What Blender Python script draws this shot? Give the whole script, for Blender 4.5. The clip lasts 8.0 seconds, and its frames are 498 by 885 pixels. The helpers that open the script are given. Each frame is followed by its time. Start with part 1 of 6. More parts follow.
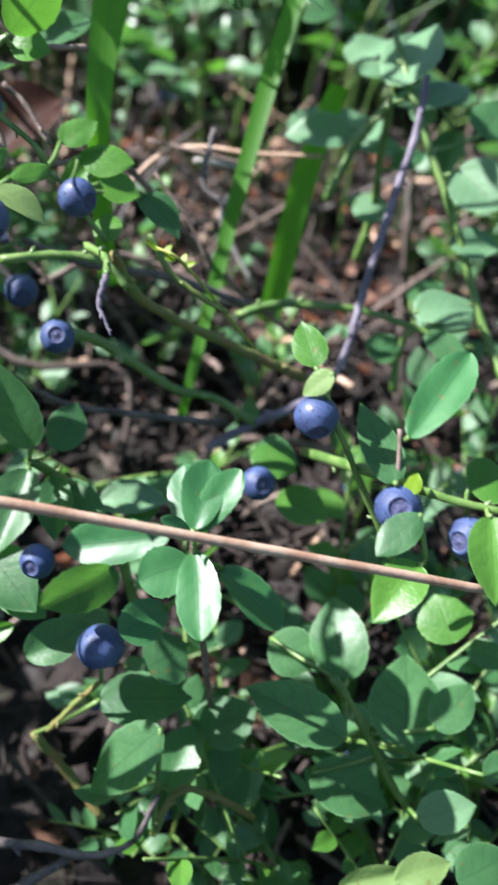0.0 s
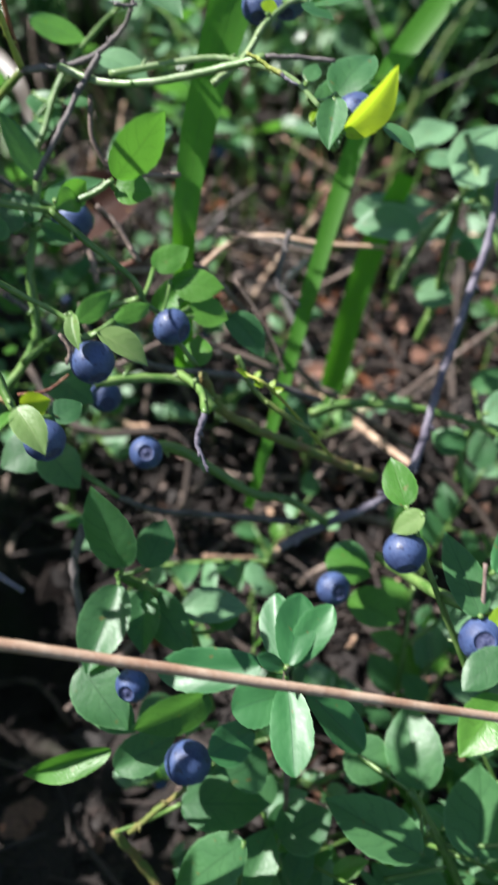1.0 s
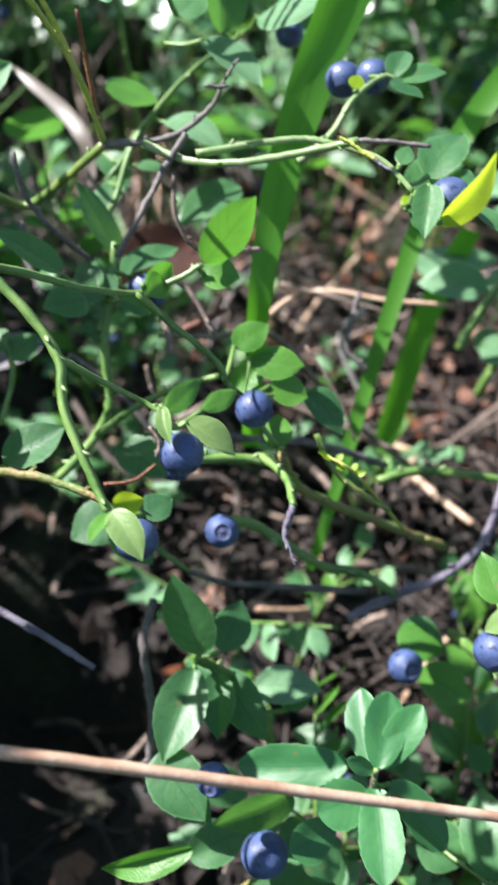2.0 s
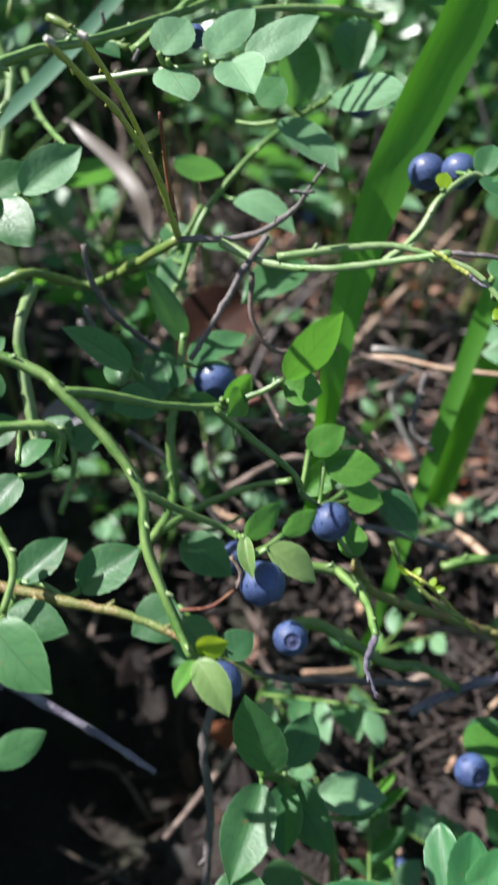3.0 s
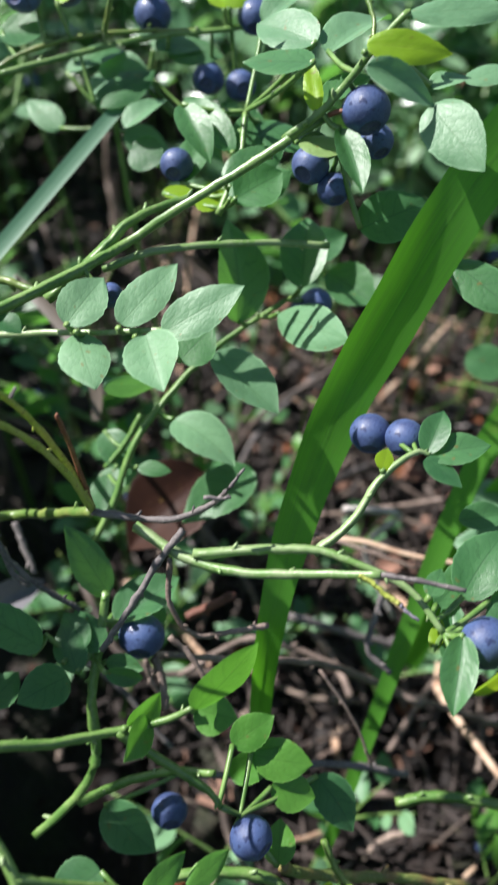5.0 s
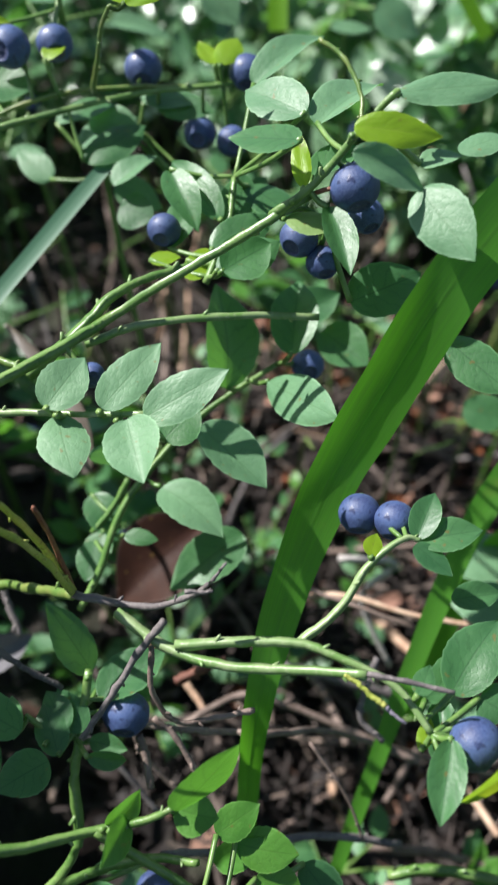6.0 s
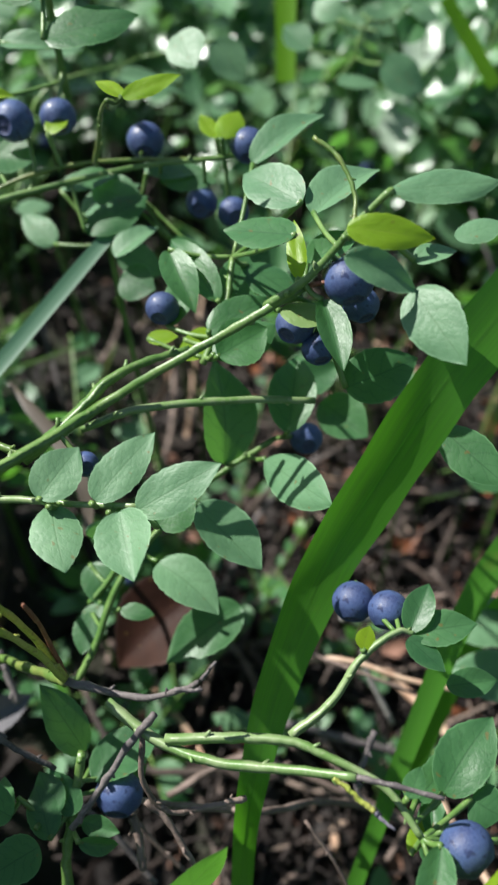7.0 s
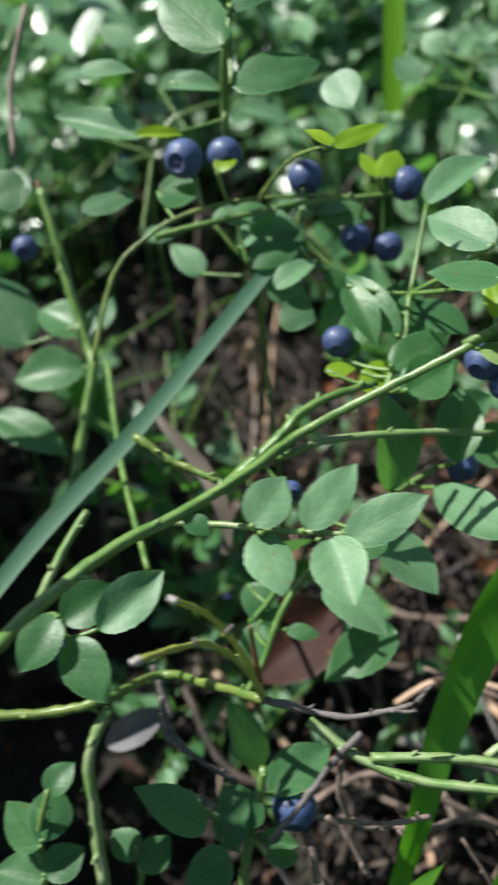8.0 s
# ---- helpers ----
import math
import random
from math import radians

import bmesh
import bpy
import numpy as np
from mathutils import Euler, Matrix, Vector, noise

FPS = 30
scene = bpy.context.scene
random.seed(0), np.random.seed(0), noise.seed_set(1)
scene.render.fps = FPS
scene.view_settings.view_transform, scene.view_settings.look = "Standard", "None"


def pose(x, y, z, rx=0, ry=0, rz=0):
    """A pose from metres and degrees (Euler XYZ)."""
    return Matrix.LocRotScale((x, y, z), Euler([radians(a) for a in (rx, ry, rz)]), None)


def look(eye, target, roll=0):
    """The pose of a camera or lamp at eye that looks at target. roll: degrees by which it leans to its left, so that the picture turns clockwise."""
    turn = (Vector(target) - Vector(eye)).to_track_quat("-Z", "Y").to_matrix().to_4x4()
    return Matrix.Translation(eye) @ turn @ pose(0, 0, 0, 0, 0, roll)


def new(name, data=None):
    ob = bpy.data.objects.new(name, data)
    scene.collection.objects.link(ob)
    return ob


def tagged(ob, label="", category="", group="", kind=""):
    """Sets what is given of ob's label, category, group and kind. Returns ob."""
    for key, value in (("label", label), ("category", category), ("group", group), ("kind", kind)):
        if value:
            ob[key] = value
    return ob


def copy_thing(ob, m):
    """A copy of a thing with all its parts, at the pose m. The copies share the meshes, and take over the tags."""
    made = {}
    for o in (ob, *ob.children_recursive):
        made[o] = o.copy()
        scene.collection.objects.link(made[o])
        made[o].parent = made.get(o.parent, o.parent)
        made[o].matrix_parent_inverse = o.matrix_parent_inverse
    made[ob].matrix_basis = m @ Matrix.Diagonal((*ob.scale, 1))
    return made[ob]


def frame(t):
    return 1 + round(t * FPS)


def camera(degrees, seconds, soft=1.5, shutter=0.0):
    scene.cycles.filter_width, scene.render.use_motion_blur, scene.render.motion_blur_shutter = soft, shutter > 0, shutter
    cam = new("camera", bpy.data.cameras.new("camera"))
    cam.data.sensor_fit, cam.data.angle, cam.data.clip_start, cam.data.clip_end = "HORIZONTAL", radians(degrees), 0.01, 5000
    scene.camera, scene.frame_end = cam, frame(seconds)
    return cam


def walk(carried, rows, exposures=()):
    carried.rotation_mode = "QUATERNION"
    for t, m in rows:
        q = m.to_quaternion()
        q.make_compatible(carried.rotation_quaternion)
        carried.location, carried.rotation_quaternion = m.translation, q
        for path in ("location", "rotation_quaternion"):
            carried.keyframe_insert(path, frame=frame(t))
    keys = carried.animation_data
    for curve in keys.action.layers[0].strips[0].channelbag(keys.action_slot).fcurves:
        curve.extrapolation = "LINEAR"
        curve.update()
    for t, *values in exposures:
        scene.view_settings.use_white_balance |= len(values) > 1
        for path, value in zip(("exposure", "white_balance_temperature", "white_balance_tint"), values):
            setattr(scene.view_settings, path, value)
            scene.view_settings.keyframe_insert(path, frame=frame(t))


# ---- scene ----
cam = camera(31.3, 8.0, soft=2.2, shutter=0.6)
cam.data.dof.use_dof, cam.data.dof.focus_distance, cam.data.dof.aperture_fstop = True, 0.136, 30.0
METRES, EYE, TILT, LEAN, TURN = 0.18, 0.25, -45.0, 0.0, 0.0
ROWS = [
    (0.0, 0.0, 0.0, 0.0, 0.0, 0.0, -0.0),
    (0.5, -0.0331, -0.0063, 0.0492, 0.84, 0.11, -0.36),
    (1.0, -0.0618, -0.0283, 0.1162, 1.6, 0.39, -0.84),
    (1.5, -0.0937, -0.0155, 0.1554, 2.05, 0.58, -1.14),
    (2.0, -0.1291, -0.0151, 0.1929, 2.66, 0.71, -1.69),
    (3.5, -0.2059, 0.0413, 0.3807, 4.0, -0.74, -3.26),
    (4.0, -0.183, 0.0713, 0.4549, 4.41, -1.16, -3.46),
    (4.5, -0.1457, 0.0876, 0.5354, 4.72, -1.37, -3.57),
    (6.0, -0.1138, 0.1261, 0.6642, 5.37, -1.16, -3.91),
    (6.5, -0.1056, 0.1307, 0.696, 5.57, -0.94, -3.95),
    (7.0, -0.101, 0.1288, 0.7291, 6.29, -0.26, -4.36),
    (7.5, -0.1634, 0.1093, 0.7375, 7.26, 0.16, -4.85),
    (8.0, -0.2536, 0.0724, 0.7327, 7.68, 0.37, -5.28),
]
walk(cam, [(t, pose(0, 0, EYE, TILT, LEAN, TURN) @ pose(METRES * x, METRES * y, METRES * z, 90 + pitch, roll, yaw)) for t, x, y, z, yaw, pitch, roll in ROWS], [(0.0, 1.58, 6200, 13), (0.5, 1.28, 6350, 10), (1.0, 1.26, 6400, 9), (1.5, 1.64, 6350, 11), (2.0, 1.68, 6350, 11), (3.5, 1.11, 6350, 10), (4.0, 1.33, 6350, 11), (4.5, 1.23, 6400, 10), (6.0, 1.06, 6400, 9), (7.0, 0.82, 6480, 6), (8.0, 0.80, 6550, 4)])

# ---- world, sun, exposure ----
SUN = Vector((-0.61, 0.17, 0.77)).normalized()
world = bpy.data.worlds.new("sky")
scene.world = world
world.use_nodes = True
wn = world.node_tree
sky = wn.nodes.new("ShaderNodeTexSky")
sky.sky_type, sky.sun_disc = "NISHITA", False
sky.sun_elevation = math.asin(SUN.z)
sky.sun_rotation = math.atan2(SUN.x, SUN.y)
wn.links.new(sky.outputs[0], wn.nodes["Background"].inputs[0])
wn.nodes["Background"].inputs[1].default_value = 0.056
lamp = bpy.data.lights.new("sun", "SUN")
lamp.energy, lamp.angle, lamp.color = 5.0, radians(0.6), (1.0, 0.965, 0.93)
sun = new("sun", lamp)
sun.matrix_world = look(SUN * 5, (0, 0, 0))


# ---- materials ----
def nodes_of(name):
    m = bpy.data.materials.new(name)
    m.use_nodes = True
    nt = m.node_tree
    return m, nt, nt.nodes["Principled BSDF"], nt.nodes["Material Output"]


def add(nt, kind, **values):
    n = nt.nodes.new("ShaderNode" + kind)
    for key, v in values.items():
        n.inputs[key.replace("_", " ")].default_value = v
    return n


def calc(nt, op, a, b=0.0, c=0.0):
    n = nt.nodes.new("ShaderNodeMath")
    n.operation = op
    for i, v in enumerate((a, b, c)):
        if isinstance(v, (int, float)):
            n.inputs[i].default_value = v
        else:
            nt.links.new(v, n.inputs[i])
    return n.outputs[0]


def blend(nt, fac, a, b, mode="MIX"):
    n = nt.nodes.new("ShaderNodeMix")
    n.data_type, n.blend_type = "RGBA", mode
    for slot, v in ((0, fac), (6, a), (7, b)):
        if isinstance(v, (int, float)):
            n.inputs[slot].default_value = v
        elif isinstance(v, tuple):
            n.inputs[slot].default_value = (*v, 1)
        else:
            nt.links.new(v, n.inputs[slot])
    return n.outputs[2]


def ramp(nt, src, lo, hi):
    n = nt.nodes.new("ShaderNodeMapRange")
    nt.links.new(src, n.inputs[0])
    n.inputs[1].default_value, n.inputs[2].default_value = lo, hi
    return n.outputs[0]


def noisy(nt, scale, detail=3.0, where="Object", rough=0.55):
    tc = nt.nodes.new("ShaderNodeTexCoord")
    n = add(nt, "TexNoise", Scale=scale, Detail=detail, Roughness=rough)
    nt.links.new(tc.outputs[where], n.inputs["Vector"])
    return n.outputs["Fac"]


def world_noise(nt, scale, detail=3.0):
    g = nt.nodes.new("ShaderNodeNewGeometry")
    n = add(nt, "TexNoise", Scale=scale, Detail=detail)
    nt.links.new(g.outputs["Position"], n.inputs["Vector"])
    return n.outputs["Fac"]


def leaf_material(name, dark, light, vein, through_light, share, rough, coat=0.0, groove=0.12, lines=0.5):
    """A leaf blade in its own coordinates: y runs from stalk to tip, x across."""
    m, nt, p, out = nodes_of(name)
    rim_tone = tuple(min(1.0, 1.35 * c + 0.04) for c in light)
    tc = nt.nodes.new("ShaderNodeTexCoord")
    sep = nt.nodes.new("ShaderNodeSeparateXYZ")
    nt.links.new(tc.outputs["UV"], sep.inputs[0])
    edge = calc(nt, "MULTIPLY", calc(nt, "ABSOLUTE", calc(nt, "SUBTRACT", sep.outputs[0], 0.5)), 2.0)
    ax = calc(nt, "MULTIPLY", edge, 0.4)
    rib = calc(nt, "SUBTRACT", 1.0, ramp(nt, ax, 0.004, 0.022))
    slope = calc(nt, "SUBTRACT", sep.outputs[1], calc(nt, "MULTIPLY", ax, 0.75))
    wobble = calc(nt, "MULTIPLY", noisy(nt, 5.0, 3.0), 0.34)
    wave = calc(nt, "SINE", calc(nt, "MULTIPLY", calc(nt, "ADD", slope, wobble), 33.0))
    lateral = ramp(nt, wave, 0.86, 1.0)
    veins = calc(nt, "MAXIMUM", calc(nt, "MULTIPLY", rib, 0.8), calc(nt, "MULTIPLY", lateral, lines))
    info = nt.nodes.new("ShaderNodeObjectInfo")
    blotch = world_noise(nt, 260.0, 4.0)
    fac = calc(nt, "ADD", calc(nt, "MULTIPLY", info.outputs["Random"], 0.65), calc(nt, "MULTIPLY", ramp(nt, blotch, 0.35, 0.7), 0.35))
    col = blend(nt, fac, dark, light)
    fine = world_noise(nt, 1100.0, 2.0)
    col = blend(nt, calc(nt, "MULTIPLY", ramp(nt, fine, 0.45, 0.75), 0.16), col, light)
    mottle = world_noise(nt, 520.0, 3.0)
    col = blend(nt, calc(nt, "MULTIPLY", ramp(nt, mottle, 0.42, 0.7), 0.3), col, dark)
    col = blend(nt, calc(nt, "MULTIPLY", veins, 0.62), col, vein)
    col = blend(nt, calc(nt, "MULTIPLY", ramp(nt, edge, 0.92, 1.0), 0.7), col, rim_tone)
    spots = ramp(nt, world_noise(nt, 700.0, 1.0), 0.72, 0.76)
    col = blend(nt, calc(nt, "MULTIPLY", spots, 0.6), col, (0.16, 0.10, 0.03))
    nt.links.new(col, p.inputs["Base Color"])
    p.inputs["Specular IOR Level"].default_value = 0.15 if rough > 0.55 else 0.5
    nt.links.new(calc(nt, "ADD", calc(nt, "MULTIPLY", fine, 0.2), rough - 0.1), p.inputs["Roughness"])
    p.inputs["Coat Weight"].default_value, p.inputs["Coat Roughness"].default_value = coat, 0.3
    bump = add(nt, "Bump", Strength=groove, Distance=0.0008)
    cells = add(nt, "TexVoronoi", Scale=1.0)
    cells.feature = "DISTANCE_TO_EDGE"
    spread = nt.nodes.new("ShaderNodeVectorMath")
    spread.operation = "MULTIPLY"
    spread.inputs[1].default_value = (9.0, 15.0, 1.0)
    nt.links.new(tc.outputs["UV"], spread.inputs[0])
    nt.links.new(spread.outputs[0], cells.inputs["Vector"])
    net = ramp(nt, cells.outputs["Distance"], 0.0, 0.16)
    swell = calc(nt, "SUBTRACT", 0.5, calc(nt, "MULTIPLY", wave, 0.5))
    height = calc(nt, "ADD", calc(nt, "MULTIPLY", swell, 0.24), calc(nt, "MULTIPLY", net, 0.22 if lines > 0.15 else 0.08))
    height = calc(nt, "ADD", height, calc(nt, "MULTIPLY", fine, 0.035))
    height = calc(nt, "SUBTRACT", height, calc(nt, "MULTIPLY", rib, 0.45))
    nt.links.new(height, bump.inputs["Height"])
    nt.links.new(bump.outputs[0], p.inputs["Normal"])
    tr = nt.nodes.new("ShaderNodeBsdfTranslucent")
    tcol = blend(nt, calc(nt, "MULTIPLY", veins, 0.5), through_light, dark)
    nt.links.new(tcol, tr.inputs["Color"])
    mix = nt.nodes.new("ShaderNodeMixShader")
    mix.inputs[0].default_value = share
    nt.links.new(p.outputs[0], mix.inputs[1])
    nt.links.new(tr.outputs[0], mix.inputs[2])
    nt.links.new(mix.outputs[0], out.inputs[0])
    return m


LEAF = {
    "leaf": leaf_material("bilberry_leaf", (0.026, 0.094, 0.036), (0.084, 0.212, 0.076), (0.024, 0.075, 0.024), (0.17, 0.46, 0.06), 0.32, 0.44, groove=0.10),
    "fresh": leaf_material("fresh_leaf", (0.050, 0.165, 0.022), (0.110, 0.270, 0.040), (0.06, 0.15, 0.02), (0.17, 0.47, 0.045), 0.32, 0.40, groove=0.13),
    # paler copy of the leaf: sunlit sheen is mixed into its colour
    "pale_sheen": leaf_material("pale_sheen_leaf", (0.082, 0.186, 0.092), (0.166, 0.308, 0.160), (0.08, 0.17, 0.07), (0.16, 0.42, 0.07), 0.24, 0.50, groove=0.13),
    "pale": leaf_material("pale_leaf", (0.12, 0.22, 0.06), (0.22, 0.33, 0.11), (0.28, 0.36, 0.15), (0.26, 0.45, 0.07), 0.32, 0.45),
    "young": leaf_material("young_leaf", (0.16, 0.31, 0.015), (0.30, 0.46, 0.02), (0.34, 0.46, 0.05), (0.50, 0.66, 0.03), 0.50, 0.4),
    "cowberry": leaf_material("cowberry_leaf", (0.020, 0.105, 0.032), (0.050, 0.185, 0.055), (0.02, 0.08, 0.03), (0.06, 0.3, 0.04), 0.16, 0.5, 0.12, 0.08, 0.14),
    "dead": leaf_material("dead_leaf", (0.075, 0.026, 0.013), (0.25, 0.090, 0.042), (0.12, 0.05, 0.03), (0.30, 0.10, 0.03), 0.16, 0.6),
    "maroon": leaf_material("maroon_leaf", (0.016, 0.007, 0.005), (0.048, 0.018, 0.011), (0.03, 0.012, 0.01), (0.16, 0.045, 0.015), 0.08, 0.6),
    # pink litter leaf, its colour brightened to stand for sunlight
    "sunpink": leaf_material("sunpink_litter_leaf", (0.15, 0.075, 0.055), (0.42, 0.24, 0.18), (0.3, 0.18, 0.12), (0.3, 0.16, 0.1), 0.12, 0.6),
    "ashen": leaf_material("ashen_litter_leaf", (0.12, 0.115, 0.125), (0.21, 0.20, 0.21), (0.2, 0.18, 0.2), (0.1, 0.08, 0.08), 0.05, 0.6),
}


def bark_material(name, base, other, mark, rough=0.55, sheen_spots=0.5, relief=0.6):
    m, nt, p, out = nodes_of(name)
    patches = world_noise(nt, 190.0, 3.0)
    fine = world_noise(nt, 1500.0, 3.0)
    col = blend(nt, ramp(nt, patches, 0.38, 0.66), base, other)
    col = blend(nt, calc(nt, "MULTIPLY", ramp(nt, fine, 0.55, 0.72), sheen_spots), col, mark)
    nt.links.new(col, p.inputs["Base Color"])
    p.inputs["Roughness"].default_value = rough
    bump = add(nt, "Bump", Strength=relief, Distance=0.0005)
    nt.links.new(calc(nt, "ADD", fine, patches), bump.inputs["Height"])
    nt.links.new(bump.outputs[0], p.inputs["Normal"])
    return m


BARK = {
    "green": bark_material("green_stem", (0.070, 0.155, 0.030), (0.155, 0.250, 0.070), (0.33, 0.34, 0.19), 0.38, 0.28, 0.1),
    "pale": bark_material("pale_green_stem", (0.12, 0.22, 0.06), (0.24, 0.31, 0.15), (0.46, 0.44, 0.33), 0.38, 0.28, 0.1),
    "moss": bark_material("mossy_stem", (0.09, 0.165, 0.035), (0.16, 0.20, 0.05), (0.31, 0.25, 0.12), 0.38, 0.28, 0.1),
    "snapped": bark_material("snapped_twig_bark", (0.29, 0.35, 0.05), (0.36, 0.36, 0.09), (0.10, 0.05, 0.03), 0.5, 0.6),
    "yellow": bark_material("ripening_stem", (0.125, 0.175, 0.04), (0.20, 0.13, 0.05), (0.36, 0.30, 0.14)),
    "red": bark_material("red_stem", (0.13, 0.030, 0.022), (0.20, 0.09, 0.04), (0.3, 0.2, 0.08)),
    "rust": bark_material("rusty_dead_wood", (0.09, 0.032, 0.022), (0.15, 0.055, 0.035), (0.2, 0.1, 0.07), 0.75),
    "grey": bark_material("dead_grey_bark", (0.075, 0.064, 0.066), (0.16, 0.137, 0.132), (0.36, 0.32, 0.30), 0.7, 0.4, 0.3),
    "brown": bark_material("brown_bark", (0.11, 0.076, 0.062), (0.24, 0.175, 0.148), (0.40, 0.32, 0.27), 0.7, 0.4, 0.3),
    "purple": bark_material("violet_grey_bark", (0.10, 0.085, 0.12), (0.19, 0.17, 0.21), (0.30, 0.27, 0.30), 0.7),
    # colours darkened for the shade low between the shoots
    "litter": bark_material("litter_twig_bark", (0.035, 0.025, 0.021), (0.085, 0.060, 0.049), (0.24, 0.175, 0.145), 0.7, 0.4, 0.3),
    "straw": bark_material("straw", (0.34, 0.20, 0.13), (0.50, 0.36, 0.26), (0.62, 0.50, 0.40), 0.6, 0.35, 0.12),
    "bleached": bark_material("bleached_tip", (0.36, 0.33, 0.31), (0.55, 0.50, 0.47), (0.25, 0.20, 0.18), 0.7),
}


def grass_material(name, dark, light, through_light, share):
    m, nt, p, out = nodes_of(name)
    tc = nt.nodes.new("ShaderNodeTexCoord")
    sep = nt.nodes.new("ShaderNodeSeparateXYZ")
    nt.links.new(tc.outputs["UV"], sep.inputs[0])
    across = calc(nt, "SINE", calc(nt, "MULTIPLY", sep.outputs[0], 92.0))
    stretch = nt.nodes.new("ShaderNodeCombineXYZ")
    nt.links.new(calc(nt, "MULTIPLY", sep.outputs[0], 26.0), stretch.inputs[0])
    nt.links.new(calc(nt, "MULTIPLY", sep.outputs[1], 1.4), stretch.inputs[1])
    streak = add(nt, "TexNoise", Scale=1.0, Detail=3.0)
    nt.links.new(stretch.outputs[0], streak.inputs["Vector"])
    rib = calc(nt, "SUBTRACT", 1.0, ramp(nt, calc(nt, "ABSOLUTE", calc(nt, "SUBTRACT", sep.outputs[0], 0.5)), 0.01, 0.05))
    fac = calc(nt, "ADD", calc(nt, "MULTIPLY", streak.outputs["Fac"], 0.8), calc(nt, "MULTIPLY", across, 0.06))
    col = blend(nt, fac, dark, light)
    col = blend(nt, calc(nt, "MULTIPLY", rib, 0.35), col, light)
    brown = ramp(nt, world_noise(nt, 120.0, 4.0), 0.66, 0.74)
    col = blend(nt, calc(nt, "MULTIPLY", brown, 0.3), col, (0.22, 0.2, 0.05))
    nt.links.new(col, p.inputs["Base Color"])
    p.inputs["Roughness"].default_value = 0.42
    bump = add(nt, "Bump", Strength=0.15, Distance=0.0003)
    nt.links.new(calc(nt, "MULTIPLY", rib, 0.5), bump.inputs["Height"])
    nt.links.new(bump.outputs[0], p.inputs["Normal"])
    tr = nt.nodes.new("ShaderNodeBsdfTranslucent")
    nt.links.new(blend(nt, streak.outputs["Fac"], through_light, light), tr.inputs["Color"])
    mix = nt.nodes.new("ShaderNodeMixShader")
    mix.inputs[0].default_value = share
    nt.links.new(p.outputs[0], mix.inputs[1])
    nt.links.new(tr.outputs[0], mix.inputs[2])
    nt.links.new(mix.outputs[0], out.inputs[0])
    return m


GRASS = {
    "grass": grass_material("grass_blade", (0.045, 0.165, 0.014), (0.090, 0.26, 0.028), (0.20, 0.68, 0.015), 0.5),
    # brighter, yellower copy of grass with sunlight put into the colour
    "backlit": grass_material("sunlit_far_grass", (0.10, 0.25, 0.012), (0.20, 0.40, 0.02), (0.42, 0.86, 0.02), 0.55),
    "dry": grass_material("dry_sheath", (0.085, 0.064, 0.048), (0.17, 0.14, 0.12), (0.4, 0.3, 0.2), 0.25),
    # bluer, duller copy of grass with shade put into its colour
    "shade_grass": grass_material("shaded_grass_blade", (0.06, 0.15, 0.085), (0.11, 0.22, 0.14), (0.10, 0.32, 0.10), 0.25),
}


def berry_material():
    m, nt, p, out = nodes_of("bilberry_skin")
    bloom = ramp(nt, noisy(nt, 2.6, 4.0), 0.32, 0.62)
    fine = noisy(nt, 26.0, 4.0)
    rubbed = ramp(nt, noisy(nt, 5.5, 2.0), 0.56, 0.66)
    info = nt.nodes.new("ShaderNodeObjectInfo")
    col = blend(nt, bloom, (0.019, 0.034, 0.105), (0.056, 0.096, 0.225))
    col = blend(nt, calc(nt, "MULTIPLY", ramp(nt, fine, 0.4, 0.7), 0.35), col, (0.10, 0.13, 0.26))
    col = blend(nt, calc(nt, "MULTIPLY", rubbed, 0.75), col, (0.018, 0.020, 0.055))
    col = blend(nt, calc(nt, "MULTIPLY", info.outputs["Random"], 0.25), col, (0.022, 0.026, 0.075))
    nt.links.new(col, p.inputs["Base Color"])
    nt.links.new(calc(nt, "SUBTRACT", 0.55, calc(nt, "MULTIPLY", rubbed, 0.25)), p.inputs["Roughness"])
    bump = add(nt, "Bump", Strength=0.25, Distance=0.0003)
    nt.links.new(fine, bump.inputs["Height"])
    nt.links.new(bump.outputs[0], p.inputs["Normal"])
    return m


SKIN = berry_material()
CALYX = bark_material("calyx_scar", (0.030, 0.036, 0.090), (0.055, 0.062, 0.14), (0.12, 0.13, 0.22), 0.7)


def ground_material():
    m, nt, p, out = nodes_of("forest_soil")
    big = world_noise(nt, 14.0, 5.0)
    mid = world_noise(nt, 70.0, 5.0)
    fine = world_noise(nt, 420.0, 4.0)
    # near-black soil tones include the shade that the shoots cast
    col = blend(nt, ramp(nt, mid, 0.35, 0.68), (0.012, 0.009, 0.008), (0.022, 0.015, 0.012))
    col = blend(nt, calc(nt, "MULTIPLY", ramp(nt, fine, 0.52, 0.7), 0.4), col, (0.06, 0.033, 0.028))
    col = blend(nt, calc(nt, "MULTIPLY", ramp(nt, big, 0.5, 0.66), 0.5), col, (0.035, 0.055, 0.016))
    nt.links.new(col, p.inputs["Base Color"])
    p.inputs["Roughness"].default_value = 0.9
    bump = add(nt, "Bump", Strength=1.0, Distance=0.004)
    nt.links.new(calc(nt, "ADD", mid, fine), bump.inputs["Height"])
    nt.links.new(bump.outputs[0], p.inputs["Normal"])
    return m


SOIL = ground_material()


